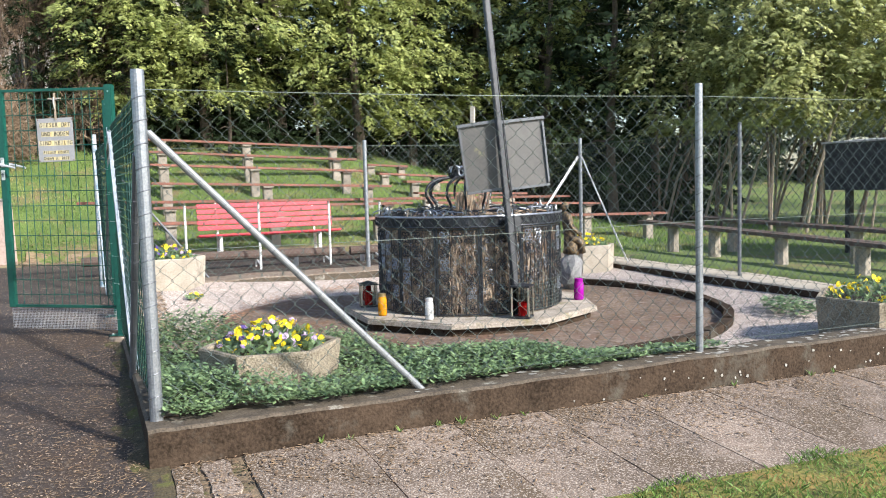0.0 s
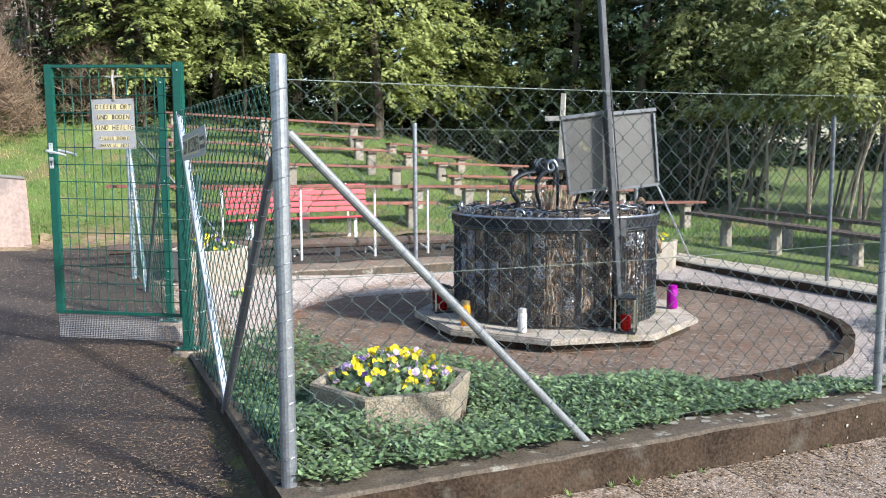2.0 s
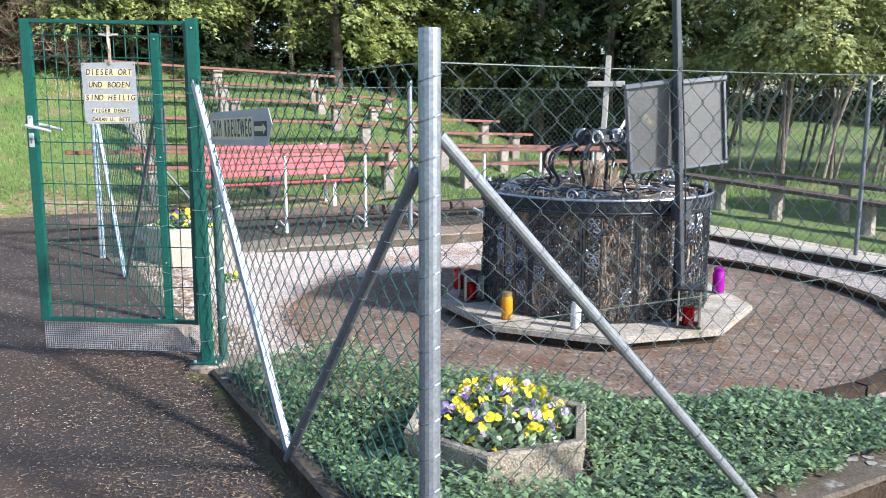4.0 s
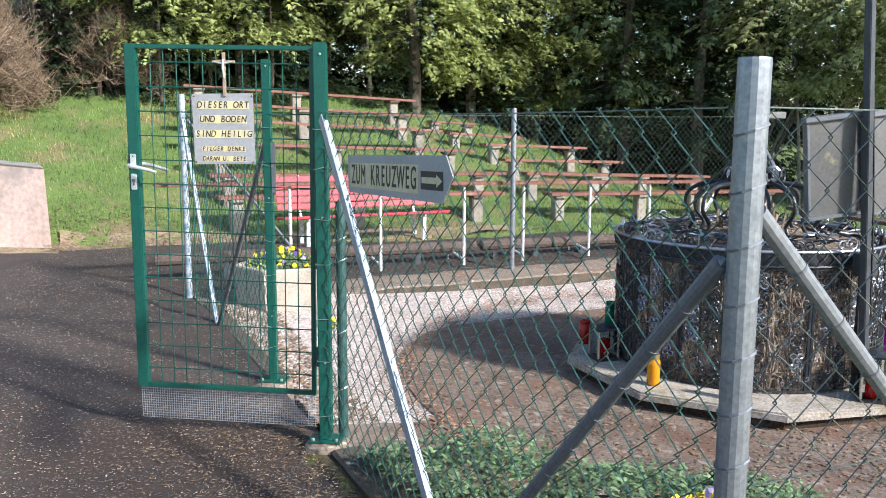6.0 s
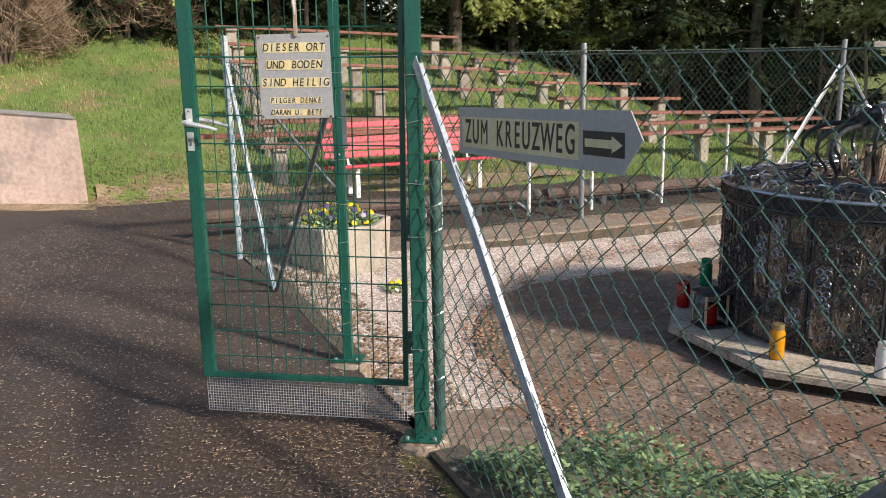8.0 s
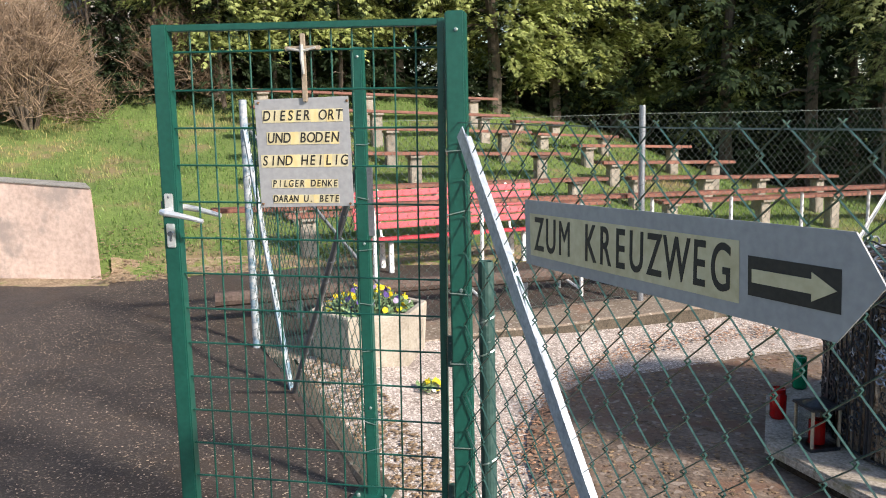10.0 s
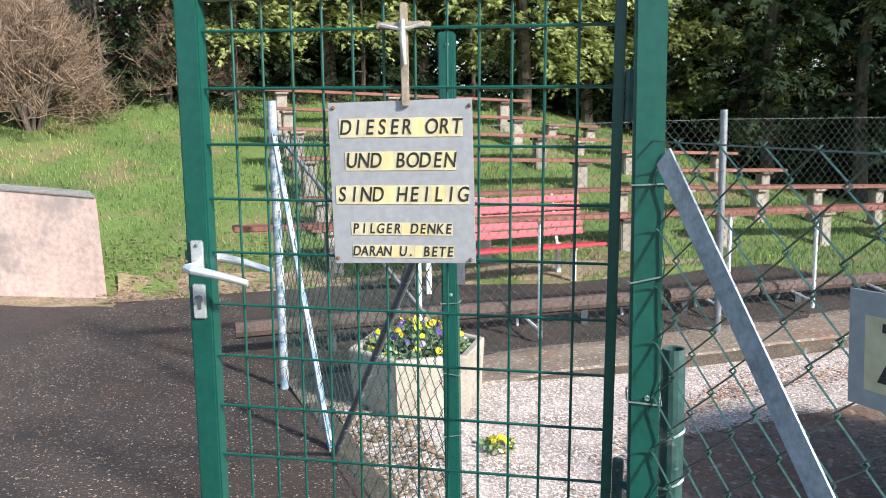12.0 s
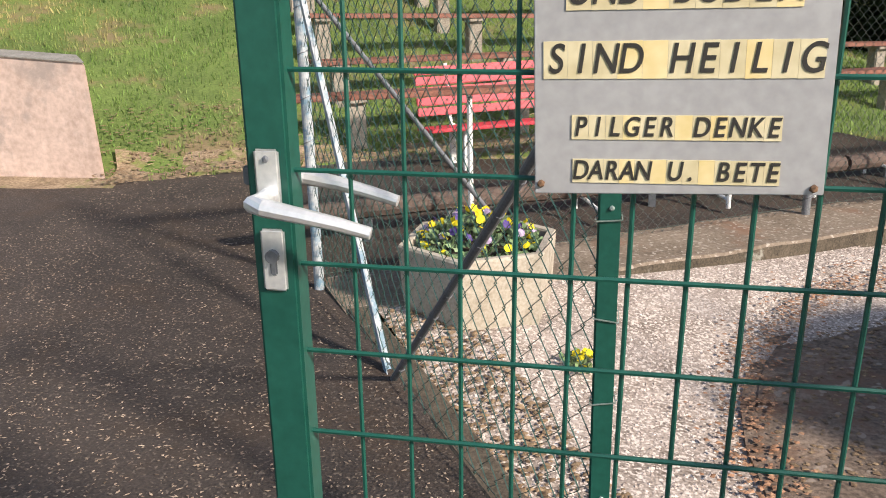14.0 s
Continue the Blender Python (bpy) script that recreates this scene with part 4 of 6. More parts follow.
SEG = 14
for k in range(SEG):
    a0, a1 = 2 * math.pi * k / SEG, 2 * math.pi * (k + 1) / SEG
    bm = bmesh.new()
    for a in (a0 + 0.012, a1 - 0.012):
        tube(bm, [rim(a, ZB + 0.01), rim(a, ZT - 0.08)], 0.011, 4)
    for z in (ZB + 0.02, ZT - 0.11):
        tube(bm, [rim(a0 + (a1 - a0) * t / 4, z) for t in range(5)], 0.007, 4)
    dense = k in (0, 5, 6, 7, 12, 13)
    bars = 7 if dense else 2
    for j in range(1, bars + 1):
        a = a0 + (a1 - a0) * j / (bars + 1)
        tube(bm, [rim(a, ZB + 0.02), rim(a, ZT - 0.11)], 0.0055 if dense else 0.004, 4)
    panel = part("grille_panel", bm, M_IRON, drum)
    # fine curled wirework over the whole panel
    curls = [bmesh.new(), bmesh.new()]
    for j in range(95):
        a, z = rs.uniform(a0, a1), rs.uniform(ZB + 0.05, ZT - 0.16)
        t1 = Vector((-math.sin(a), math.cos(a), 0))
        c = Vector(rim(a, z, RW + rs.uniform(-0.006, 0.008)))
        turn = rs.uniform(0, 6.28)
        sp = scroll(rs.uniform(0.014, 0.028), rs.uniform(0.55, 1.0), 7, rs.choice((-1, 1)))
        tube(curls[1 if j % 5 < 2 else 0], [c + t1 * (x * math.cos(turn) - y * math.sin(turn)) + Vector((0, 0, x * math.sin(turn) + y * math.cos(turn))) for x, y in sp], 0.0034, 4, False)
    tagged(part("curlwork", curls[0], M_IRON, panel), kind="stuff")
    # two curls in five take the pale iron, as painted glints
    tagged(part("curlwork", curls[1], M_IRON_GLINT, panel, "pale iron curls with glints put into the colour"), kind="stuff")
    # rosettes and small scrolls on the panel
    rows = 6
    for j in range(rows):
        z = ZB + 0.09 + (ZT - ZB - 0.27) * j / (rows - 1)
        for sgn in (0.2, 0.5, 0.8):
            if rs.random() < (0.45 if 9 <= k <= 11 else 0.25):
                continue
            a = a0 + (a1 - a0) * sgn
            bm = bmesh.new()
            rr = 0.021
            t1 = Vector((-math.sin(a), math.cos(a), 0))
            c = Vector(rim(a, z, RW + 0.004))
            tube(bm, [c + t1 * (rr * math.cos(q * math.pi / 5)) + Vector((0, 0, rr * math.sin(q * math.pi / 5))) for q in range(11)], 0.0055, 4, False)
            bmesh.ops.create_icosphere(bm, subdivisions=1, radius=0.009, matrix=Matrix.Translation(c + Vector((math.cos(a), math.sin(a), 0)) * 0.006))
            for s in (-1, 1):
                for updown in (-1, 1):
                    sp = scroll(0.027, 0.8, 8, s)
                    tube(bm, [c + t1 * x + Vector((0, 0, updown * (0.021 + y + 0.008))) for x, y in sp], 0.0048, 4, False)
            part("rosette", bm, M_IRON if rs.random() < 0.82 else M_IRON_GLINT, panel)

# plain wire grid on the lower part of one side
bm = bmesh.new()
for j in range(9):
    tube(bm, [rim(radians(-64 + q * 6.2), ZB + 0.03 + 0.032 * j, RW + 0.016) for q in range(9)], 0.0022, 4)
for q in range(17):
    a = radians(-64 + q * 3.1)
    tube(bm, [rim(a, ZB + 0.03, RW + 0.014), rim(a, ZB + 0.29, RW + 0.014)], 0.0022, 4)
part("wire_grid", bm, M_WIRE, drum, "bent wire grid")

# rusty netting over the sticks
bm = bmesh.new()
for q in range(150):
    a = 2 * math.pi * q / 150
    tube(bm, [rim(a + 0.004 * math.sin(q), ZB + 0.02, RW - 0.012), rim(a, 0.4, RW - 0.008), rim(a + 0.005 * math.cos(q * 2), ZT - 0.09, RW - 0.012)], 0.0016, 3, False)
for q in range(20):
    z = ZB + 0.04 + 0.04 * q
    tube(bm, [rim(2 * math.pi * j / 48, z + 0.004 * math.sin(j * 1.7 + q), RW - 0.009) for j in range(49)], 0.0014, 3, False)
tagged(part("netting", bm, material("rusty_netting", (0.09, 0.072, 0.06), (0.36, 0.31, 0.27), 20, 0.6, 0.3, 0.0), drum, "thin rusty wire netting"), kind="stuff")

# rim band: dark drum edge, twisted lattice and upper hoop in the pale highlight colour
bm = bmesh.new()
lathe(bm, [(RW + 0.004, ZT - 0.09), (RW + 0.014, ZT - 0.085), (RW + 0.014, ZT - 0.005), (RW + 0.006, ZT)], 56)
for f in [f for f in bm.faces if len(f.verts) > 8]:
    bm.faces.remove(f)
part("rim_band", bm, M_IRON, drum)
bm = bmesh.new()
tube(bm, [rim(2 * math.pi * q / 56, ZT + 0.004, RW + 0.02) for q in range(57)], 0.010, 6, False)
part("upper_hoop", bm, M_IRON_GLINT, drum, "pale grey hoop with highlights put into the colour")
bm = bmesh.new()
tube(bm, [rim(2 * math.pi * q / 56, ZT - 0.088, RW + 0.02) for q in range(57)], 0.007, 5, False)
part("lower_hoop", bm, M_IRON, drum)
bm = bmesh.new()
for k in range(72):
    a = 2 * math.pi * k / 72
    for s in (-1, 1):
        tube(bm, [rim(a - s * 0.04, ZT - 0.085, RW + 0.021), rim(a, ZT - 0.045, RW + 0.026), rim(a + s * 0.04, ZT - 0.005, RW + 0.021)], 0.0042, 4, False)
part("rim_lattice", bm, M_IRON, drum)

# top: spread iron rods and rows of sticks
bm = bmesh.new()
lathe(bm, [(RW - 0.02, ZT - 0.1), (RW - 0.02, ZT - 0.06), (0.3, ZT - 0.02)], 40)
part("top_fill", bm, M_CORE, drum)
bm = bmesh.new()
for k in range(190):
    a, r0 = rs.uniform(0, 2 * math.pi), rs.uniform(0.1, 0.8)
    d = rs.uniform(0, 2 * math.pi)
    ln = rs.uniform(0.12, 0.35)
    x, y = r0 * math.cos(a), r0 * math.sin(a)
    z = ZT - 0.03 + rs.uniform(0, 0.05)
    pts = [(x + ln * t * math.cos(d + t), y + ln * t * math.sin(d + t), z + 0.02 * math.sin(3 * t)) for t in (0, 0.35, 0.7, 1)]
    if max(math.hypot(p[0], p[1]) for p in pts) < RW - 0.02:
        tube(bm, pts, rs.uniform(0.003, 0.007), 4, False)
tagged(part("top_twigs", bm, M_STICK, drum, "dry twigs on the top"), kind="stuff")
for k in range(70):
    bm = bmesh.new()
    a, r0 = rs.uniform(0, 2 * math.pi), rs.uniform(0.45, 0.86)
    d = a + rs.choice((-1, 1)) * rs.uniform(0.9, 1.6)
    ln = rs.uniform(0.2, 0.42)
    x, y = r0 * math.cos(a), r0 * math.sin(a)
    pts = [(x + ln * (t - 0.5) * math.cos(d + (t - 0.5) * 1.2) * 0.9, y + ln * (t - 0.5) * math.sin(d + (t - 0.5) * 1.2) * 0.9, ZT + 0.012 + 0.03 * math.sin(t * math.pi) + 0.02 * rs.random()) for t in [q / 6 for q in range(7)]]
    tube(bm, pts, 0.0065, 5)
    part("flat_scroll", bm, M_IRON if k % 3 else M_IRON_GLINT, drum)
for k in range(17):
    a = 2 * math.pi * k / 17 + rs.uniform(-0.08, 0.08)
    t1 = Vector((-math.sin(a), math.cos(a), 0))
    bm = bmesh.new()
    for s in (-1, 1):
        h = rs.uniform(0.03, 0.055)
        sp = scroll(h, 1.15, 12, s)
        tube(bm, [Vector(rim(a, ZT + 0.012, RW - 0.03)) + t1 * x + Vector((0, 0, y + 0.02)) for x, y in sp], 0.006, 5, False)
    part("rim_scroll", bm, M_IRON if k % 2 else M_IRON_GLINT, drum)

# crown of curved iron legs carrying the wooden cross
crown = thing("scroll_stand", pose(WELL.x + 0.02, WELL.y, ZT) @ Matrix.Diagonal((1.08, 1.08, 1.4, 1)), "black wrought-iron stand of bowed legs and scrolls", "stand")
for k in range(12):
    a = 2 * math.pi * k / 12 + rs.uniform(-0.1, 0.1)
    ca, sa = math.cos(a), math.sin(a)
    r0 = rs.uniform(0.30, 0.44)
    pts = [(r0, 0.0), (r0 - 0.03, 0.06), (r0 + 0.03, 0.13), (r0 + 0.01, 0.2), (r0 - 0.09, 0.245), (0.18, 0.26), (0.06, 0.30)]
    bm = bmesh.new()
    tube(bm, smooth([(r * ca, r * sa, z) for r, z in pts]), 0.0115, 8)
    part("leg", bm, M_IRON, crown)
    bm = bmesh.new()
    s = rs.choice((-1, 1))
    c = Vector((0.17 * ca, 0.17 * sa, 0.29))
    t1 = Vector((-sa, ca, 0)) if k % 2 else Vector((ca, sa, 0))
    tube(bm, [c + t1 * x + Vector((0, 0, y)) for x, y in scroll(rs.uniform(0.04, 0.06), 1.2, 14, s)], 0.009, 5, False)
    part("scroll", bm, M_IRON_GLINT if k % 3 == 0 else M_IRON, crown)
bm = bmesh.new()
lathe(bm, [(0.10, 0.25), (0.16, 0.27), (0.15, 0.31), (0.05, 0.34)], 12)
part("hub", bm, M_IRON, crown)
bm = bmesh.new()
for k in range(60):
    a, r0 = rs.uniform(0, 6.28), rs.uniform(0, 0.2)
    tube(bm, [(r0 * math.cos(a), r0 * math.sin(a), 0.0), (r0 * 1.1 * math.cos(a + 0.2), r0 * 1.1 * math.sin(a + 0.2), rs.uniform(0.08, 0.17))], rs.uniform(0.006, 0.012), 4)
tagged(part("bundle_of_sticks", bm, M_STICK, crown, "upright bundle of cut sticks"), kind="stuff")

cross = thing("wooden_cross", pose(-0.91, 8.45, ZT + 0.3, 0, 0, -14), "pale weathered wooden cross on the iron crown", "cross")
bm = bmesh.new()
box(bm, (0.042, 0.035, 0.76), (0, 0, 0.37), Matrix.Rotation(radians(2), 4, 'Y'), 0.004)
part("upright", bm, M_PALEWOOD, cross)
bm = bmesh.new()
box(bm, (0.295, 0.035, 0.045), (0, -0.02, 0.53), None, 0.004)
part("crossbar", bm, M_PALEWOOD, cross)

# leaning steel pole with the two-leaved board
M_POLE = material("dark_pole_paint", (0.035, 0.038, 0.044), (0.075, 0.08, 0.09), 12, 0.45, 0.3, 0.1)
pole = thing("steel_pole", pose(0, 0, 0), "tall dark steel pole rising from the iron drum", "pole")
p0, p1 = Vector((-0.46, 7.545, 0.2)), Vector((-0.80, 7.30, 4.6))
bm = bmesh.new()
pm = look(p0, p1)
L = (p1 - p0).length
box(bm, (0.045, 0.045, L), (0, 0, 0), None, 0.004)
bmesh.ops.transform(bm, matrix=pm @ Matrix.Translation((0, 0, -L / 2)), verts=bm.verts)
part("shaft", bm, M_POLE, pole)
bm = bmesh.new()
tube(bm, [p0.lerp(p1, t) + Vector((0.04 + 0.012 * math.sin(9 * t), 0.03, 0)) for t in [q / 14 for q in range(1, 15)]], 0.006, 5)
part("cable", bm, M_IRON, pole)
bm = bmesh.new()
box(bm, (0.07, 0.02, 0.78), (-0.475, 7.60, 0.33), Matrix.Rotation(radians(28), 4, 'Z'), 0.004)
part("back_plate", bm, M_IRON, pole)
bm = bmesh.new()
box(bm, (0.12, 0.09, 0.14), (-0.475, 7.585, 0.76), Matrix.Rotation(radians(28), 4, 'Z'), 0.006)
part("bracket", bm, M_POLE, pole)

board = thing("notice_board", pose(0, 0, 0), "grey two-leaved board with dark frame on the pole", "board")


def leaf(tl, tr, bl):
    tl, tr, bl = Vector(tl), Vector(tr), Vector(bl)
    x, y = (tr - tl), (tl - bl)
    w, h = x.length, y.length
    x.normalize()
    y = (y - x * y.dot(x)).normalized()
    m = Matrix((x, y, x.cross(y))).transposed().to_4x4()
    m.translation = (tr + bl) / 2
    bm = bmesh.new()
    box(bm, (w - 0.01, h - 0.01, 0.03), (0, 0, -0.02))
    bmesh.ops.transform(bm, matrix=m, verts=bm.verts)
    lf = part("leaf_panel", bm, M_BOARD, board)
    for s, at in (((w + 0.02, 0.028, 0.06), (0, h / 2 - 0.004, -0.01)), ((w, 0.02, 0.05), (0, -h / 2 + 0.008, -0.01)), ((0.02, h - 0.06, 0.05), (-w / 2 + 0.008, 0, -0.01)), ((0.02, h - 0.06, 0.05), (w / 2 - 0.008, 0, -0.01))):
        bm = bmesh.new()
        box(bm, s, at, None, 0.003)
        bmesh.ops.transform(bm, matrix=m, verts=bm.verts)
        part("frame_bar", bm, M_FRAME, lf)


leaf((-0.92, 7.44, 1.63), (-0.57, 7.52, 1.675), (-0.87, 7.49, 1.03))
leaf((-0.54, 7.56, 1.665), (-0.19, 7.69, 1.70), (-0.50, 7.57, 1.06))

# ---- candles, lanterns, figure ----


def jar(x, y, mat, label, h=0.19, r=0.038):
    t = thing("grave_candle", pose(x, y, SLAB_TOP), label, "candle", "grave candles on the base")
    bm = bmesh.new()
    lathe(bm, [(r * 0.85, 0.002), (r, 0.015), (r, h * 0.76), (r * 0.8, h * 0.84), (r * 0.8, h * 0.88)], 18)
    part("glass", bm, mat, t, smooth=True)
    bm = bmesh.new()
    lathe(bm, [(r * 0.86, h * 0.85), (r * 0.88, h * 0.98), (r * 0.7, h)], 18)
    part("lid", bm, M_BRASS if mat is M_AMBER else M_ALU if mat is M_CLEAR else mat, t, "metal lid" if mat is M_AMBER else "")
    bm = bmesh.new()
    lathe(bm, [(r * 0.9, 0.01), (r * 0.9, h * 0.5)], 14)
    part("wax", bm, M_WHITE if mat is M_CLEAR else mat, t)
    return t


jar(-1.70, 7.66, M_AMBER, "amber glass grave candle with metal lid", 0.21, 0.042)
jar(-1.22, 7.41, M_CLEAR, "white glass grave candle", 0.20, 0.038)
jar(0.11, 8.60, M_PURPLE, "purple glass grave candle", 0.22, 0.05)
jar(-2.08, 8.66, M_REDGL, "red glass grave candle", 0.18, 0.046)
jar(-1.84, 9.22, M_GREENGL, "green glass grave candle", 0.21, 0.045)


def lantern(x, y, rz, h=0.25):
    t = thing("grave_lantern", pose(x, y, SLAB_TOP, 0, 0, rz), "square brass grave lantern with a red candle", "lantern", "lanterns on the base")
    w = 0.075
    bm = bmesh.new()
    box(bm, (2 * w + 0.02, 2 * w + 0.02, 0.018), (0, 0, 0.009), None, 0.003)
    part("foot", bm, M_IRON, t)
    for sx in (-1, 1):
        for sy in (-1, 1):
            bm = bmesh.new()
            box(bm, (0.014, 0.014, h - 0.05), (sx * w, sy * w, h / 2 - 0.005), None, 0.002)
            part("corner_post", bm, M_PALEBRASS, t)
    for k in range(4):
        bm = bmesh.new()
        box(bm, (2 * w - 0.014, 0.003, h - 0.06), (0, w, h / 2 - 0.005))
        bmesh.ops.transform(bm, matrix=Matrix.Rotation(k * math.pi / 2, 4, 'Z'), verts=bm.verts)
        part("pane", bm, M_PANE, t)
    bm = bmesh.new()
    box(bm, (2 * w + 0.03, 2 * w + 0.03, 0.014), (0, 0, h - 0.025), None, 0.003)
    lathe(bm, [(w, h - 0.018), (w * 0.45, h + 0.0), (0.012, h + 0.008)], 12)
    part("roof", bm, M_IRON, t)
    bm = bmesh.new()
    lathe(bm, [(0.042, 0.02), (0.042, 0.14), (0.034, 0.146)], 14)
    part("candle", bm, M_REDGL, t)
    return t


lantern(-1.97, 8.25, 20)
lantern(-0.40, 7.52, -12, 0.31)

bm = bmesh.new()
bmesh.ops.create_icosphere(bm, subdivisions=2, radius=0.2, matrix=Matrix.Translation((0, 0, 0.02)) @ Matrix.Diagonal((0.7, 0.8, 1.35, 1)))
for v in bm.verts:
    v.co += Vector((noise.noise(v.co * 9), noise.noise(v.co * 8 + Vector((3, 0, 0))), noise.noise(v.co * 7))) * 0.035
stone = tagged(part("stone", bm, M_STONE), "rough grey stone beside the iron drum", "stone")
stone.matrix_world = pose(0.05, 10.3, 0)
bm = bmesh.new()
tube(bm, [(0.0, 0, 0.24), (0.01, 0, 0.34), (-0.01, 0, 0.44), (-0.03, 0, 0.56), (-0.05, 0, 0.68), (-0.075, 0, 0.74)], [0.105, 0.095, 0.075, 0.065, 0.07, 0.03], 14)
tube(bm, [(-0.02, -0.03, 0.42), (0.08, -0.04, 0.41), (0.12, -0.04, 0.36), (0.125, -0.03, 0.25)], [0.05, 0.055, 0.05, 0.045], 10)
tube(bm, [(-0.05, -0.06, 0.69), (-0.01, -0.09, 0.58), (0.07, -0.07, 0.50), (0.11, -0.03, 0.47)], [0.03, 0.027, 0.022, 0.018], 8)
tube(bm, [(-0.05, 0.06, 0.69), (-0.0, 0.09, 0.58), (0.07, 0.05, 0.51), (0.11, 0.01, 0.47)], [0.03, 0.027, 0.022, 0.018], 8)
bmesh.ops.create_icosphere(bm, subdivisions=2, radius=1, matrix=Matrix.Translation((-0.07, 0, 0.80)) @ Matrix.Diagonal((0.048, 0.045, 0.06, 1)))
bmesh.ops.subdivide_edges(bm, edges=list(bm.edges), cuts=1, use_grid_fill=True)
for v in bm.verts:
    v.co += Vector((noise.noise(v.co * 22), noise.noise(v.co * 21 + Vector((3, 0, 0))), noise.noise(v.co * 12))) * 0.016
figure = tagged(part("statue", bm, M_STATUE, smooth=True), "small ochre seated figure on the grey stone", "statue")
figure.matrix_world = pose(0.05, 10.3, 0)

# ---- planters with pansies ----
rf = random.Random(21)


def pansies(parent, r, z, count, spread=1.0, mix=(0.6, 0.33, 0.07), mound=0.14):
    mats = [M_LEAF, M_PETAL_Y, M_PETAL_L, M_PETAL_V]
    vs, fs, mi = [], [], []
    for k in range(count * 11):
        a, q = rf.uniform(0, 6.28), r * math.sqrt(rf.random())
        c = Vector((q * math.cos(a), q * math.sin(a), z + mound * (1 - (q / r) ** 2) * rf.uniform(0.2, 1)))
        d = Vector((rf.uniform(-1, 1), rf.uniform(-1, 1), rf.uniform(0.1, 0.9))).normalized()
        s = d.orthogonal().normalized()
        ln, w = rf.uniform(0.03, 0.055), rf.uniform(0.008, 0.016)
        b = len(vs)
        vs += [tuple(c), tuple(c + d * ln * 0.5 + s * w), tuple(c + d * ln), tuple(c + d * ln * 0.5 - s * w)]
        fs.append((b, b + 1, b + 2, b + 3))
        mi.append(0)
    raw("foliage", vs, fs, mats, parent, mi)
    for k in range(count):
        a, q = rf.uniform(0, 6.28), r * spread * math.sqrt(rf.random())
        c = Vector((q * math.cos(a), q * math.sin(a), z + mound * (1 - (q / r) ** 2) + rf.uniform(-0.015, 0.05)))
        face = Vector((rf.uniform(-0.9, 0.9), rf.uniform(-1.2, 0.5), rf.uniform(0.3, 1.0))).normalized()
        s = face.orthogonal().normalized()
        o = face.cross(s)
        pick = rf.random()
        which = M_PETAL_Y if pick < mix[0] else M_PETAL_L if pick < mix[0] + mix[1] else M_PETAL_V
        bm = bmesh.new()
        size = rf.uniform(0.013, 0.019)
        for p in range(5):
            t = 2 * math.pi * p / 5 + 0.3
            u1 = s * math.cos(t) + o * math.sin(t)
            u2 = face.cross(u1)
            ctr = c + u1 * size * 0.7 + face * (0.002 * (p % 2))
            ring = [bm.verts.new(ctr + (u1 * math.cos(q2 * math.pi / 3) + u2 * math.sin(q2 * math.pi / 3) * 1.1) * size * 0.72 + face * 0.003 * math.cos(q2 * 2.0)) for q2 in range(6)]
            bm.faces.new(ring)
        part("flower", bm, which, parent)


def planter(x, y, rz, r, z0, z1, mat, label, count, sides=6, taper=0.94, wall=0.055, mix=(0.58, 0.35, 0.07)):
    t = thing("flower_planter", pose(x, y, 0, 0, 0, rz), label, "planter", "concrete planters")
    bm = bmesh.new()
    prof = [(r * taper, z0), (r, z1 - 0.012), (r - 0.008, z1), (r - wall + 0.006, z1 - 0.002), (r - wall, z1 - 0.012), (r - wall, z1 - 0.06)]
    lathe(bm, prof, sides)
    part("tub", bm, mat, t)
    bm = bmesh.new()
    lathe(bm, [(r - wall - 0.002, z1 - 0.08), (r - wall - 0.002, z1 - 0.045), (0.02, z1 - 0.02)], sides)
    part("soil", bm, M_SOIL, t)
    pansies(t, (r - wall) * 0.86, z1 - 0.03, count, 1.0, mix)
    return t


planter(-1.83, 5.02, -37, 0.435, -0.06, 0.195, M_AGGREGATE, "six-sided exposed-aggregate planter full of pansies", 120, 6, 0.93)
planter(-4.72, 9.58, 25, 0.43, -0.14, 0.34, M_PLANTER, "pale concrete planter with yellow and violet pansies", 80, 6, 0.92, mix=(0.66, 0.16, 0.18))
planter(0.30, 11.95, 15, 0.36, -0.16, 0.22, M_PLANTER, "pale concrete planter with yellow pansies", 45, 6, 0.95, mix=(1, 0, 0))
planter(2.42, 7.02, 10, 0.52, -0.2, 0.185, M_AGGREGATE, "exposed-aggregate planter with yellow pansies", 70, 6, 0.93, mix=(1, 0, 0))
for x, y in ((-4.16, 9.02),):
    t = thing("pansy_clump", pose(x, y, -0.08), "small clump of yellow pansies on the gravel", "flowers")
    pansies(t, 0.1, 0.0, 9, 1.0, (0.9, 0.1, 0), 0.03)

# ---- kneeling rail, log and red bench behind the fence ----
RA, RB = Vector((-6.02, 9.85, 1.0)), Vector((0.03, 13.2, 0.86))
rd = (RB - RA).normalized()
rn = Vector((-rd.y, rd.x, 0)).normalized()
rail = thing("kneeling_rail", pose(0, 0, 0), "long red-brown plank rail on white steel legs", "rail")
for i, (s0, s1) in enumerate(((0, 0.52), (0.522, 1.0))):
    bm = bmesh.new()
    a, b = RA.lerp(RB, s0), RA.lerp(RB, s1)
    ln = (b - a).length
    box(bm, (ln, 0.15, 0.035), (0, 0, 0), None, 0.005)
    m = Matrix.Translation((a + b) / 2) @ rd.to_track_quat('X', 'Z').to_matrix().to_4x4()
    bmesh.ops.transform(bm, matrix=m, verts=bm.verts)
    part("plank", bm, M_RAILWOOD, rail)
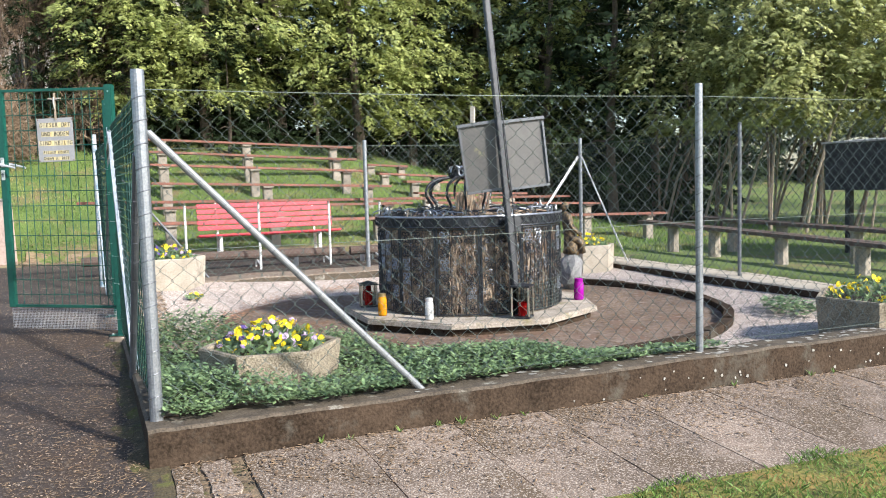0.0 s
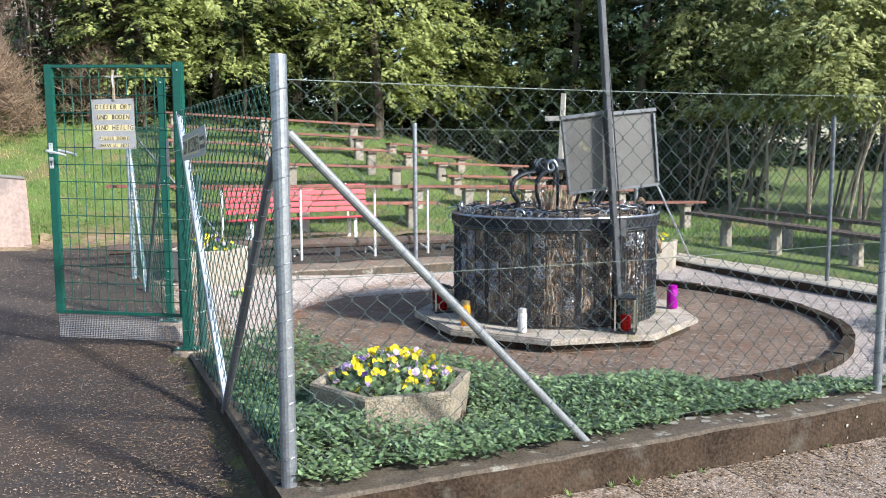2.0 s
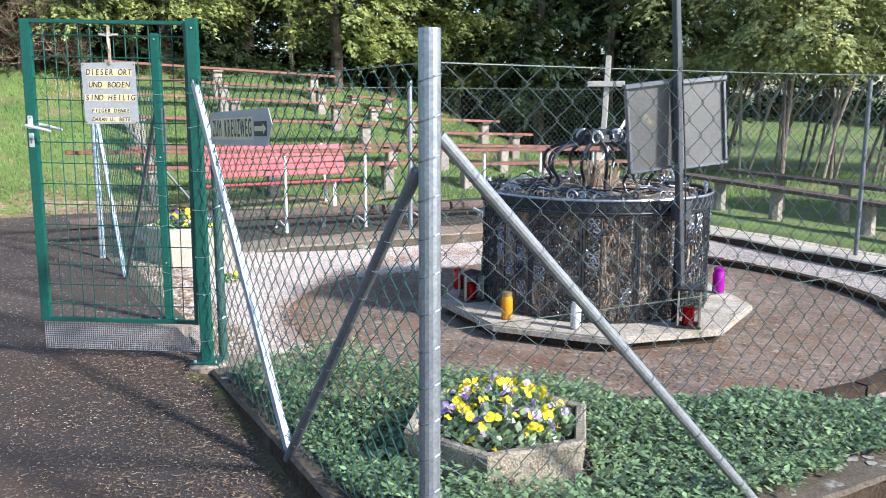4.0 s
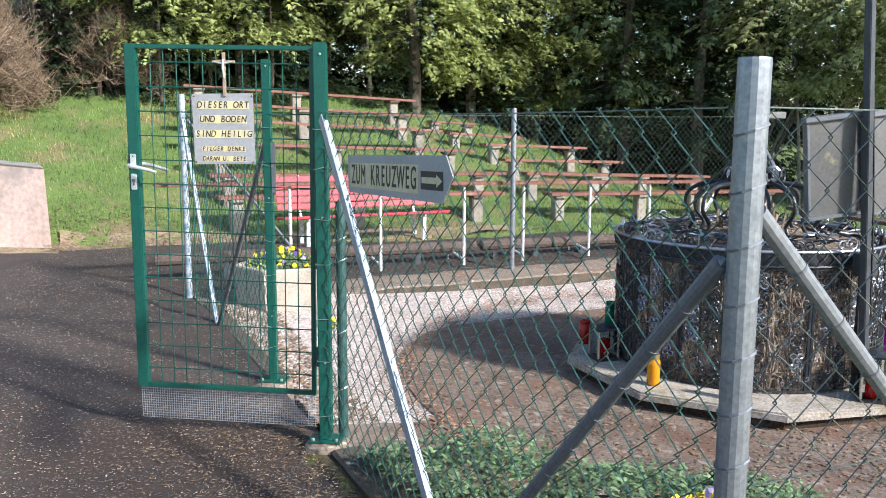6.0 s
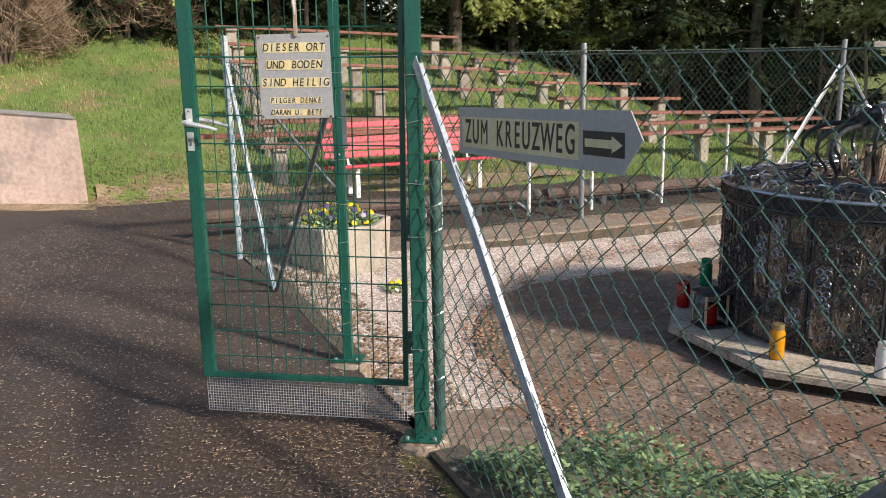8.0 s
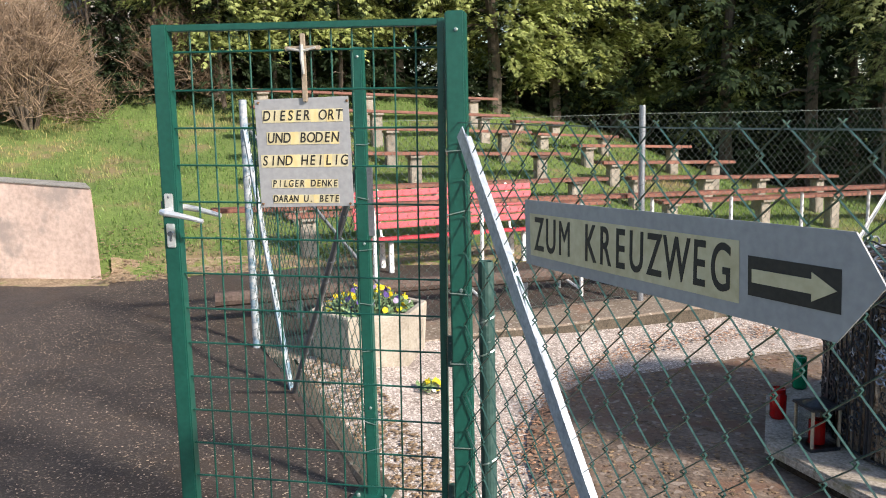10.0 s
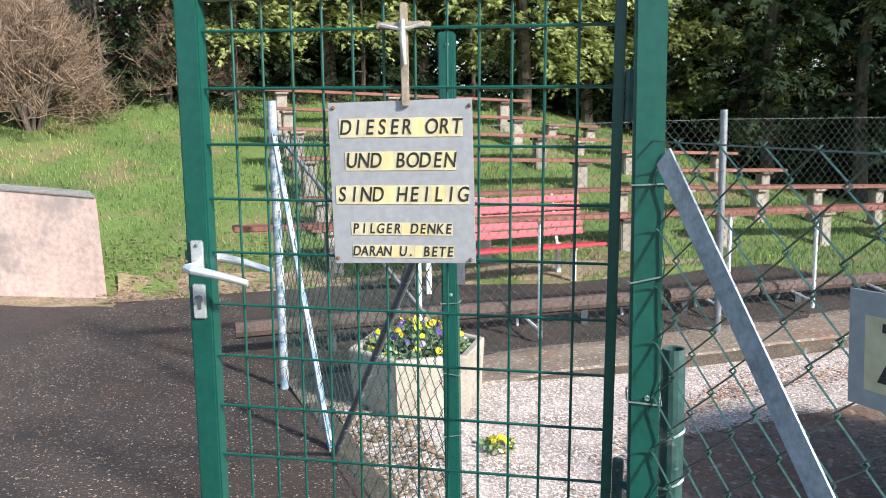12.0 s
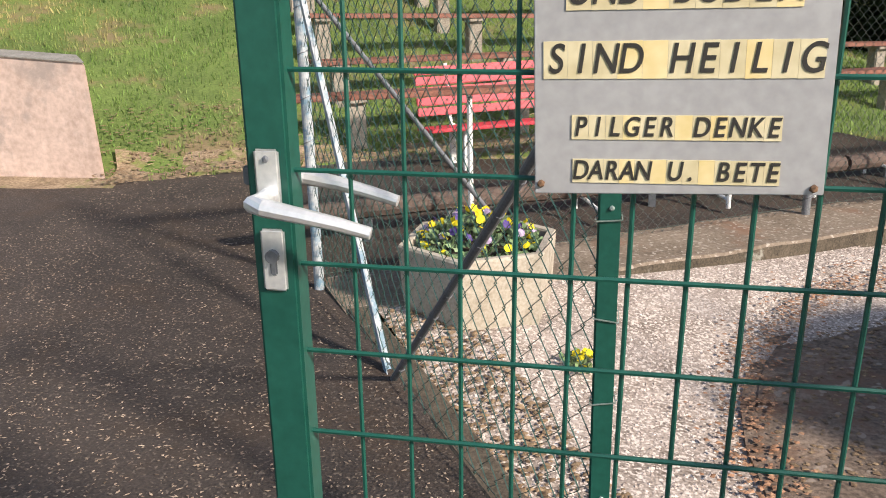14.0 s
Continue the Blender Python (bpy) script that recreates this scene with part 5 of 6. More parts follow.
for s in (0.185, 0.322, 0.46, 0.565, 0.69, 0.81, 0.93):
    p = RA.lerp(RB, s)
    g = outside(p.x, p.y)
    bm = bmesh.new()
    tube(bm, [(p.x, p.y, p.z - 0.02), (p.x - rn.x * 0.01, p.y - rn.y * 0.01, p.z - 0.05), (p.x - rn.x * 0.01, p.y - rn.y * 0.01, g)], 0.017, 8)
    lg = part("leg", bm, M_WHITE, rail)
    bm = bmesh.new()
    q = p + rn * 0.42
    tube(bm, [(p.x, p.y, g + 0.06), (q.x, q.y, g + 0.12), (q.x, q.y, g)], 0.013, 6)
    part("foot_bar", bm, M_WHITE, lg)
kneeler = thing("kneeling_beam", pose(0, 0, 0), "dark weathered round beam beside the rail", "beam")
for s0, s1, zz in ((0.0, 0.5, 0.19), (0.512, 0.64, 0.19), (0.645, 0.95, 0.15)):
    a, b = RA.lerp(RB, s0) + rn * 0.30, RA.lerp(RB, s1) + rn * 0.30
    a.z, b.z = 0.24 - 0.09 * s0, 0.24 - 0.09 * s1
    bm = bmesh.new()
    tube(bm, [a, a.lerp(b, 0.33) + Vector((0, 0, 0.006)), a.lerp(b, 0.66), b], 0.062, 10)
    bb = part("beam", bm, M_DARKWOOD, kneeler)
    for s in (0.2, 0.8):
        p = a.lerp(b, s)
        bm = bmesh.new()
        box(bm, (0.05, 0.05, p.z - outside(p.x, p.y)), (p.x, p.y, (p.z + outside(p.x, p.y)) / 2 - 0.03))
        part("support", bm, M_FRAME, bb)

bl, br_ = Vector((-5.47, 12.20, -0.02)), Vector((-3.62, 13.27, -0.02))
bd = (br_ - bl).normalized()
bench_m = Matrix.Translation((bl + br_) / 2) @ Matrix.Rotation(math.atan2(bd.y, bd.x), 4, 'Z')
bench = thing("garden_bench", bench_m, "red painted slatted bench on white steel legs", "bench")
BL = (br_ - bl).length / 2
for k in range(4):
    bm = bmesh.new()
    box(bm, (2 * BL + 0.06, 0.085, 0.03), (0, -0.02 + 0.105 * k, 0.44 - 0.012 * k), Matrix.Rotation(radians(-4), 4, 'X'), 0.006)
    part("seat_slat", bm, M_RED, bench)
for k in range(5):
    bm = bmesh.new()
    z = 0.53 + 0.085 * k
    box(bm, (2 * BL, 0.028, 0.07), (0, 0.40 + 0.022 * k, z), Matrix.Rotation(radians(-15), 4, 'X'), 0.006)
    part("back_slat", bm, M_RED, bench)
for x in (-BL * 0.72, BL * 0.72):
    for y in (0.03, 0.36):
        bm = bmesh.new()
        box(bm, (0.05, 0.04, 0.44), (x, y, 0.20), None, 0.004)
        part("leg", bm, M_WHITE, bench)
    bm = bmesh.new()
    tube(bm, [(x, -0.03, 0.41), (x, 0.38, 0.39), (x, 0.44, 0.55), (x, 0.52, 0.92)], 0.015, 6)
    part("bracket", bm, M_WHITE, bench)

# ---- rows of open-air benches up the slope ----


def row_bench(u0, u1, v, z, stubs, fall=0.0, mat=None, thick=0.045):
    """A plank bench on concrete stubs, along the rows."""
    a, b = plan(u0, v, z), plan(u1, v, z - fall)
    t = thing("plank_bench", pose(0, 0, 0), "reddish weathered plank bench on pale concrete stubs", "bench", "benches on the slope")
    d = (b - a)
    m = Matrix.Translation((a + b) / 2) @ d.to_track_quat('X', 'Z').to_matrix().to_4x4()
    for s in (-1, 1):
        bm = bmesh.new()
        box(bm, (d.length, 0.135, thick), (0, s * 0.072, 0), None, 0.005)
        bmesh.ops.transform(bm, matrix=m, verts=bm.verts)
        part("plank", bm, mat or M_RAILWOOD, t)
    for s in stubs:
        p = a.lerp(b, s)
        g = turf(p.x, p.y)
        bm = bmesh.new()
        h = p.z - thick / 2 - g + 0.15
        box(bm, (0.17, 0.15, h), (p.x, p.y, p.z - thick / 2 - h / 2), Matrix.Rotation(radians(ANG), 4, 'Z'), 0.012)
        part("stub", bm, M_STUB, t)
        bm = bmesh.new()
        box(bm, (0.2, 0.26, 0.035), (p.x, p.y, p.z - thick / 2 - 0.02), Matrix.Rotation(radians(ANG), 4, 'Z'), 0.006)
        part("bearer", bm, M_STUB if s != stubs[-1] else M_DARKWOOD, t)
    return t


# left block: right end, height at both ends, row by row up the slope; right block: both ends and heights
for k, (u1, z0, z1) in enumerate(((5.06, 0.58, 0.50), (5.6, 0.81, 0.73), (5.5, 1.24, 1.06), (5.3, 1.60, 1.385), (5.35, 1.88, 1.65), (5.55, 2.17, 1.95))):
    row_bench(0.8 + 0.06 * k, u1, 10.1 + 0.9 * k, z0, (0.06, 0.46, 0.90), z0 - z1)
for k, (u0, u1, z0, z1) in enumerate(((5.89, 10.9, 0.45, 0.34), (5.98, 9.9, 0.72, 0.565), (6.07, 8.6, 0.90, 0.81), (6.17, 8.4, 1.14, 1.045), (5.87, 7.5, 1.33, 1.23), (5.9, 6.9, 1.55, 1.49))):
    row_bench(u0, u1, 10.1 + 0.9 * k, z0, (0.04, 0.36, 0.62, 0.92) if k < 2 else (0.1, 0.86), z0 - z1)


def side_bench(a, b, stubs, label):
    a, b = Vector(a), Vector(b)
    t = thing("plank_bench", pose(0, 0, 0), label, "bench", "benches beside the far fence")
    d = b - a
    m = Matrix.Translation((a + b) / 2) @ d.to_track_quat('X', 'Z').to_matrix().to_4x4()
    for s in (-1, 1):
        bm = bmesh.new()
        box(bm, (d.length, 0.13, 0.05), (0, s * 0.075, 0), None, 0.005)
        bmesh.ops.transform(bm, matrix=m, verts=bm.verts)
        part("plank", bm, M_DARKWOOD, t)
    for s in stubs:
        p = a.lerp(b, s)
        bm = bmesh.new()
        tube(bm, [(p.x, p.y, -0.4), (p.x, p.y, p.z - 0.06), (p.x, p.y, p.z - 0.03)], [0.10, 0.085, 0.12], 8)
        part("stub", bm, M_STUB, t)


side_bench((1.35, 15.3, 0.33), (4.6, 8.4, 0.24), (0.12, 0.27, 0.47, 0.66, 0.86), "dark weathered plank bench on round concrete stubs")
side_bench((2.3, 15.8, 0.36), (5.6, 9.0, 0.30), (0.14, 0.3, 0.5, 0.7, 0.9), "dark weathered plank bench on round concrete stubs")

# ---- rendered wall, shelter, far house ----
wall = thing("wall_left", pose(0, 0, 0), "low pink rendered end wall with blackened cap", "wall", kind="structure")
bm = bmesh.new()
prism(bm, [(-13.5, 11.78), (-8.2, 11.78), (-8.5, 12.15), (-13.5, 12.15)], -0.3, 1.02)
for vtx in bm.verts:
    if vtx.co.z > 0.5:
        vtx.co.z += -0.075 * (vtx.co.x + 8.2)
        vtx.co.x -= 0.05
bmesh.ops.bevel(bm, geom=[e for e in bm.edges], offset=0.015, segments=2, affect='EDGES')
part("wall_body", bm, M_WALL, wall)
bm = bmesh.new()
prism(bm, [(-13.5, 11.772), (-8.252, 11.776), (-8.555, 12.154), (-13.5, 12.158)], 1.021, 1.032)
for vtx in bm.verts:
    vtx.co.z += -0.075 * (vtx.co.x + 8.25)
part("cap", bm, M_WALLCAP, wall)

shed = thing("open_shelter", pose(5.55, 13.7, -0.1, 0, 0, -62), "small dark boarded shelter on posts with a grey roof", "shelter")
bm = bmesh.new()
prism(bm, [(-1.42, -0.84), (1.42, -0.84), (1.42, 0.84), (-1.42, 0.84)], 0.92, 1.66)
part("boarding", bm, M_BLACKROOF, shed)
bm = bmesh.new()
vsx = [(-1.46, -0.88, 1.662), (1.46, -0.88, 1.662), (1.46, 0, 1.71), (-1.46, 0, 1.71), (-1.46, 0.88, 1.662), (1.46, 0.88, 1.662)]
vv = [bm.verts.new(p) for p in vsx] + [bm.verts.new((x, y, z + 0.025)) for x, y, z in vsx]
for f in ((0, 1, 2, 3), (3, 2, 5, 4), (6, 9, 8, 7), (9, 10, 11, 8), (0, 6, 7, 1), (4, 5, 11, 10), (0, 3, 9, 6), (3, 4, 10, 9), (1, 7, 8, 2), (2, 8, 11, 5)):
    bm.faces.new([vv[i] for i in f])
bmesh.ops.recalc_face_normals(bm, faces=bm.faces)
part("roof", bm, M_ROOF, shed)
for x in (-1.15, 1.15):
    for y in (-0.6, 0.6):
        bm = bmesh.new()
        box(bm, (0.1, 0.1, 1.3), (x, y, 0.33), None, 0.01)
        part("post", bm, M_BLACKROOF, shed)

house = thing("far_house", pose(-17, 34, 4.0, 0, 0, 15), "pale far house with a reddish roof behind the hedge", "house")
bm = bmesh.new()
box(bm, (11, 8, 7), (0, 0, 2.0), None, 0.02)
part("wall", bm, M_HOUSE, house)
bm = bmesh.new()
prism(bm, [(-5.8, 5.3), (0, 9.2), (5.8, 5.3)][::-1], -4.6, 4.6)
bmesh.ops.transform(bm, matrix=Matrix.Rotation(radians(90), 4, 'X'), verts=bm.verts)
bmesh.ops.recalc_face_normals(bm, faces=bm.faces)
part("roof", bm, M_TILE, house)
for x in (-3.6, -1.2, 1.2, 3.6):
    for z in (1.5, 3.9):
        bm = bmesh.new()
        box(bm, (1.0, 0.12, 1.3), (x, -4.02, z), None, 0.02)
        w = part("window", bm, M_DARKGLASS, house)
        bm = bmesh.new()
        box(bm, (1.2, 0.2, 0.08), (x, -4.06, z - 0.72))
        part("sill", bm, M_WHITE, w)

# ---- trees ----


def sprays(centres, dirs, normals, sizes, rnd, fans=3, width=0.2):
    """Flat scale-leaf fans: every spray is a few narrow blades that open from one point in its plume's plane."""
    n = len(centres)
    c, d, s = np.asarray(centres), np.asarray(dirs), np.asarray(sizes)[:, None]
    d = d / np.linalg.norm(d, axis=1, keepdims=True)
    side = np.cross(d, normals + rnd.normal(size=(n, 3)) * 0.3)
    side /= np.linalg.norm(side, axis=1, keepdims=True)
    verts = np.zeros((n, fans, 4, 3))
    for k in range(fans):
        a = (k - (fans - 1) / 2) * 0.5
        ax = d * math.cos(a) + side * math.sin(a)
        ox = side * math.cos(a) - d * math.sin(a)
        ln = s * (1.0 - 0.16 * abs(k - (fans - 1) / 2)) * rnd.uniform(0.75, 1.1, size=(n, 1))
        verts[:, k, 0] = c
        verts[:, k, 1] = c + ax * ln * 0.5 + ox * ln * width * 0.5
        verts[:, k, 2] = c + ax * ln + np.array([0, 0, -0.16]) * ln
        verts[:, k, 3] = c + ax * ln * 0.5 - ox * ln * width * 0.5
    return verts.reshape(-1, 3)


def quads_mesh(name, verts, mats, index=None):
    m = len(verts) // 4
    me = bpy.data.meshes.new(name)
    me.vertices.add(len(verts))
    me.vertices.foreach_set("co", np.asarray(verts, dtype=np.float32).ravel())
    me.loops.add(4 * m)
    me.loops.foreach_set("vertex_index", np.arange(4 * m, dtype=np.int32))
    me.polygons.add(m)
    me.polygons.foreach_set("loop_start", np.arange(0, 4 * m, 4, dtype=np.int32))
    me.polygons.foreach_set("loop_total", np.full(m, 4, dtype=np.int32))
    for mm in mats:
        me.materials.append(mm)
    if index is not None:
        me.polygons.foreach_set("material_index", np.asarray(index, dtype=np.int32))
    me.update()
    return me


def thuja_mesh(seed, height, radius, low, clumps, per, mat, smin=0.09, smax=0.22, width=0.17, plumes=7):
    """Crown of a conifer: boughs hung with flat feathery plumes, two ranks of sprays along each drooping axis."""
    rnd = np.random.RandomState(seed)
    t = rnd.uniform(0, 1, clumps) ** 1.25
    z = low + (height - low) * t
    ang = rnd.uniform(0, 2 * np.pi, clumps)
    prof = radius * (1 - t) ** 0.6 * (0.68 + 0.45 * rnd.uniform(0, 1, clumps)) * np.clip(0.35 + t * 3.2, 0, 1) + 0.15
    cs, ds, ns, ss = [], [], [], []
    each = per // plumes
    for k in range(clumps):
        out = np.array([math.cos(ang[k]), math.sin(ang[k]), 0])
        across = np.array([-out[1], out[0], 0])
        tip = out * prof[k] + np.array([0, 0, z[k] - 0.22 * prof[k]])
        root = np.array([0, 0, z[k] + 0.1])
        for q in range(plumes):
            f = 1 - 0.7 * rnd.uniform() ** 1.6
            sway = rnd.uniform(-1, 1)
            start = root + (tip - root) * f + across * sway * 0.3 * prof[k] * f + rnd.normal(size=3) * np.array([0.07, 0.07, 0.10])
            axis = out * rnd.uniform(0.6, 1.0) + across * sway * 0.7 + np.array([0, 0, rnd.uniform(-0.65, 0.2)])
            axis /= np.linalg.norm(axis)
            side = np.cross(axis, np.array([0, 0, 1.0]) + rnd.normal(size=3) * 0.25)
            side /= np.linalg.norm(side)
            normal = np.cross(side, axis)
            ln = rnd.uniform(0.28, 0.55)
            w = np.linspace(0, 1, each)[:, None]
            hand = np.where(np.arange(each) % 2, 1.0, -1.0)[:, None]
            cs.append(start + axis * ln * w + side * hand * 0.05 * (1 - w) + np.array([0, 0, -0.13]) * w ** 2 + rnd.normal(size=(each, 3)) * 0.022)
            ds.append(axis * (0.5 + 0.5 * w) + side * hand * (0.85 - 0.6 * w) + rnd.normal(size=(each, 3)) * 0.2 + np.array([0, 0, -0.12]))
            ns.append(np.repeat(normal[None], each, 0))
            ss.append(rnd.uniform(smin, smax, each) * (1.2 - 0.5 * w[:, 0]))
    v = sprays(np.concatenate(cs), np.concatenate(ds), np.concatenate(ns), np.concatenate(ss), rnd, 3, width)
    return quads_mesh("crown", v, [mat])


def trunk_mesh(seed, height, r0, limbs=5):
    rnd = random.Random(seed)
    bm = bmesh.new()
    pts = [(0.08 * math.sin(z * 0.9 + seed), 0.08 * math.cos(z * 0.7 + seed), z) for z in [-0.4 + (height + 0.4) * q / 8 for q in range(9)]]
    tube(bm, pts, [r0 * (1.15 - 0.95 * q / 8) for q in range(9)], 8)
    for k in range(limbs):
        z = rnd.uniform(0.9, height * 0.7)
        a = rnd.uniform(0, 6.28)
        ln = rnd.uniform(0.6, 1.3)
        tube(bm, [(0, 0, z), (ln * 0.5 * math.cos(a), ln * 0.5 * math.sin(a), z + 0.05), (ln * math.cos(a), ln * math.sin(a), z - 0.1)], [r0 * 0.3, r0 * 0.2, r0 * 0.07], 5)
    return mesh_from("trunk", bm, M_BARK)


light_crowns = [thuja_mesh(5 + k, 9.5, 2.3, 1.25, 225, 112, M_THUJA, 0.075, 0.15, 0.3, 8) for k in range(2)]
# crowns for the shaded trees, their shade painted into the sprays
shaded_crowns = [thuja_mesh(15 + k, 10.5, 2.2, 0.1, 130, 40, M_THUJA_SHADE, 0.12, 0.26, 0.28, 4) for k in range(2)]
trunks = [trunk_mesh(3 + k, 8, 0.13) for k in range(2)]
rt = random.Random(8)


def tree(x, y, crown_me, trunk_me, scale, rz, label):
    t = thing("conifer", pose(x, y, turf(x, y) - 0.05, 0, 0, rz), label, "tree", "hedge conifers")
    t.scale = (scale, scale, scale * rt.uniform(0.95, 1.1))
    for nm, me in (("trunk", trunk_me), ("crown", crown_me)):
        o = new(nm, me)
        o.parent = t
    return t


for k in range(2, 9):
    p = plan(-2.6 + 1.75 * k, 16.5 + 0.5 * math.sin(k * 2.1) + (0.3 if k < 3 else 0))
    tree(p.x, p.y, light_crowns[k % 2], trunks[k % 2], rt.uniform(0.85, 1.1), rt.uniform(0, 360), "tall yellow-green conifer of the hedge")
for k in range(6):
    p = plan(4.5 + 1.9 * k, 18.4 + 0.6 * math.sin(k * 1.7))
    tree(p.x, p.y, shaded_crowns[k % 2], trunks[k % 2], rt.uniform(0.95, 1.15), rt.uniform(0, 360), "tall dark green hedge conifer with shade put into its colour")
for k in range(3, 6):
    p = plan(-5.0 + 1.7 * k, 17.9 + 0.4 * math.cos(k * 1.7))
    tree(p.x, p.y, shaded_crowns[k % 2], trunks[k % 2], rt.uniform(1.0, 1.2), rt.uniform(0, 360), "tall conifer behind the hedge with shade put into its dark green")

# low conifers added to stand in for the shaded underside of the hedge
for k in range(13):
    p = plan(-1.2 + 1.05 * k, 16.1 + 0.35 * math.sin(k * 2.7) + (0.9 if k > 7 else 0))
    tree(p.x, p.y, shaded_crowns[k % 2], trunks[k % 2], rt.uniform(0.3, 0.38), rt.uniform(0, 360), "added low conifer coloured as the shade under the tall hedge")
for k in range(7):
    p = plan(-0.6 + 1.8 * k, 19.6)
    tree(p.x, p.y, shaded_crowns[k % 2], trunks[k % 2], rt.uniform(0.7, 0.85), rt.uniform(0, 360), "added conifer behind the hedge with shade put into its dark green")
M_THUJA_L = material("bright_thuja_sprays", (0.23, 0.265, 0.105), (0.56, 0.57, 0.25), 1.6, 0.65, 0, 0.0, 5.0, alpha_through=0.4, island=0.35)
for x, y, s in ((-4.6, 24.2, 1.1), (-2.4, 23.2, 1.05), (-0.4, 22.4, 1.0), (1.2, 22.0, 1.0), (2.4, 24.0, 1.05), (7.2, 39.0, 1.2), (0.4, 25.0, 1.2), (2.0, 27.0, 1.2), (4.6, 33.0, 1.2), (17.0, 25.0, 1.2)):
    tree(x, y, shaded_crowns[int(x * 10) % 2], trunks[0], s, rt.uniform(0, 360), "tall conifer with deep shade put into its dark green")
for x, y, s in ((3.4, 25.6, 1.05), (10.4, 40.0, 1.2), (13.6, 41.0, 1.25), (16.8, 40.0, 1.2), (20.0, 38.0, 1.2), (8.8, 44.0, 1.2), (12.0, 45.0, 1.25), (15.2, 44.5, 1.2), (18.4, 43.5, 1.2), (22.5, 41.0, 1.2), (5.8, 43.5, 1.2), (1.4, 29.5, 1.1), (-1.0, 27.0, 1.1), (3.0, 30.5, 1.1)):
    tree(x, y, shaded_crowns[int(x * 10) % 2], trunks[1], s, rt.uniform(0, 360), "tall conifer with deep shade put into its dark green")
# stand of slender bare stems with crowns high up
high_crown = thuja_mesh(31, 9.0, 1.7, 2.5, 125, 63, M_THUJA_L, 0.09, 0.19, 0.27, 7)
rr = random.Random(12)
for x, y in ((2.7, 21.2), (3.9, 20.6), (4.9, 19.4), (6.1, 19.9), (7.3, 19.2), (8.6, 19.6), (5.4, 21.6), (9.9, 20.6), (11.2, 21.4), (7.9, 21.8)):
    t = thing("slender_tree", pose(x, y, turf(x, y) - 0.05), "clump of slender pale leaning stems under a green crown", "tree", "slender trees")
    for s in range(6):
        a, ln = rr.uniform(0, 6.28), rr.uniform(3.2, 4.6)
        x0, y0 = 0.5 * math.cos(a), 0.5 * math.sin(a)
        lx, ly = rr.uniform(-0.25, 0.95), rr.uniform(-0.2, 0.2)
        bm = bmesh.new()
        tube(bm, [(x0, y0, -0.2), (x0 + lx * 0.5, y0 + ly * 0.4, ln * 0.35), (x0 + lx * 1.3, y0 + ly, ln * 0.7), (x0 + lx * 2.0, y0 + ly * 2, ln)], [rr.uniform(0.02, 0.045), 0.03, 0.024, 0.014], 6)
        part("stem", bm, M_PALEBARK if s % 2 else M_BARK, t)
    o = new("crown", high_crown)
    o.parent = t
    o.rotation_euler = (0, 0, rr.uniform(0, 6.28))
    o.scale = (0.95, 0.95, 1.0)

# brown leafless shrubs on the bank
rw = random.Random(17)


def shrub(x, y, r, h, n):
    t = thing("leafless_shrub", pose(x, y, turf(x, y) - 0.05), "dense brown leafless shrub on the bank", "shrub", "brown shrubs")
    bm = bmesh.new()
    for k in range(28):
        one = bmesh.new()
        a, el = rw.uniform(0, 6.28), rw.uniform(0.35, 1.4)
        tip = Vector((r * 0.8 * math.cos(a) * math.cos(el), r * 0.8 * math.sin(a) * math.cos(el), h * 0.8 * (0.3 + 0.7 * math.sin(el))))
        tube(one, [(0.1 * math.cos(a), 0.1 * math.sin(a), 0), tip * 0.5 + Vector((0, 0, 0.15)), tip], [0.024, 0.016, 0.006], 5, False)
        part("stem", one, M_BARK, t)
    for k in range(n * 2):
        a, el = rw.uniform(0, 6.28), rw.uniform(0.0, 1.45)
        ln = rw.uniform(0.75, 1.0)
        tip = Vector((r * ln * math.cos(a) * math.cos(el), r * ln * math.sin(a) * math.cos(el), h * ln * (0.06 + 0.94 * math.sin(el))))
        mid = tip * 0.55 + Vector((rw.uniform(-0.1, 0.1), rw.uniform(-0.1, 0.1), 0.12))
        tube(bm, [mid, tip], [0.006, 0.002], 3, False)
        for j in range(7):
            q = mid.lerp(tip, rw.uniform(0.1, 1.0))
            e = q + Vector((rw.uniform(-0.3, 0.3), rw.uniform(-0.3, 0.3), rw.uniform(-0.05, 0.35)))
            tube(bm, [q, e], [0.006, 0.002], 3, False)
    tagged(part("brushwood", bm, M_TWIG, t), kind="stuff")


shrub(-11.7, 15.7, 1.35, 2.1, 420)
shrub(-13.0, 16.2, 1.8, 3.0, 300)
shrub(-10.4, 18.0, 1.1, 1.7, 170)
shrub(-12.4, 18.8, 1.7, 5.6, 420)
shrub(-10.9, 19.8, 1.5, 6.2, 330)

# ---- ground cover, grass, pebbles, litter ----
rc = np.random.RandomState(5)


def scatter_plan(n, us_, vs_):
    u = rc.uniform(us_[0], us_[1], n)
    v = rc.uniform(vs_[0], vs_[1], n)
    return u, v


u, v = scatter_plan(64000, (0.03, 3.6), (-0.12, 2.5))
limit = np.where(u < 1.6, 2.5 - 0.7 * u, 1.30 - 0.55 * (u - 1.6)) + 0.10 * np.sin(u * 6) + 0.07 * np.sin(u * 13 + 1)
px = C.x + U.x * u + V.x * v
py = C.y + U.y * u + V.y * v
keep = (v < limit) & (v > -0.10 + 0.05 * np.sin(u * 5.3) * np.sin(u * 2.1) + 0.03 * np.sin(u * 19) + 0.022 * u) & (((px + 1.83) ** 2 + (py - 5.02) ** 2) > 0.42 ** 2)
px, py, uu, vv_ = px[keep], py[keep], u[keep], v[keep]
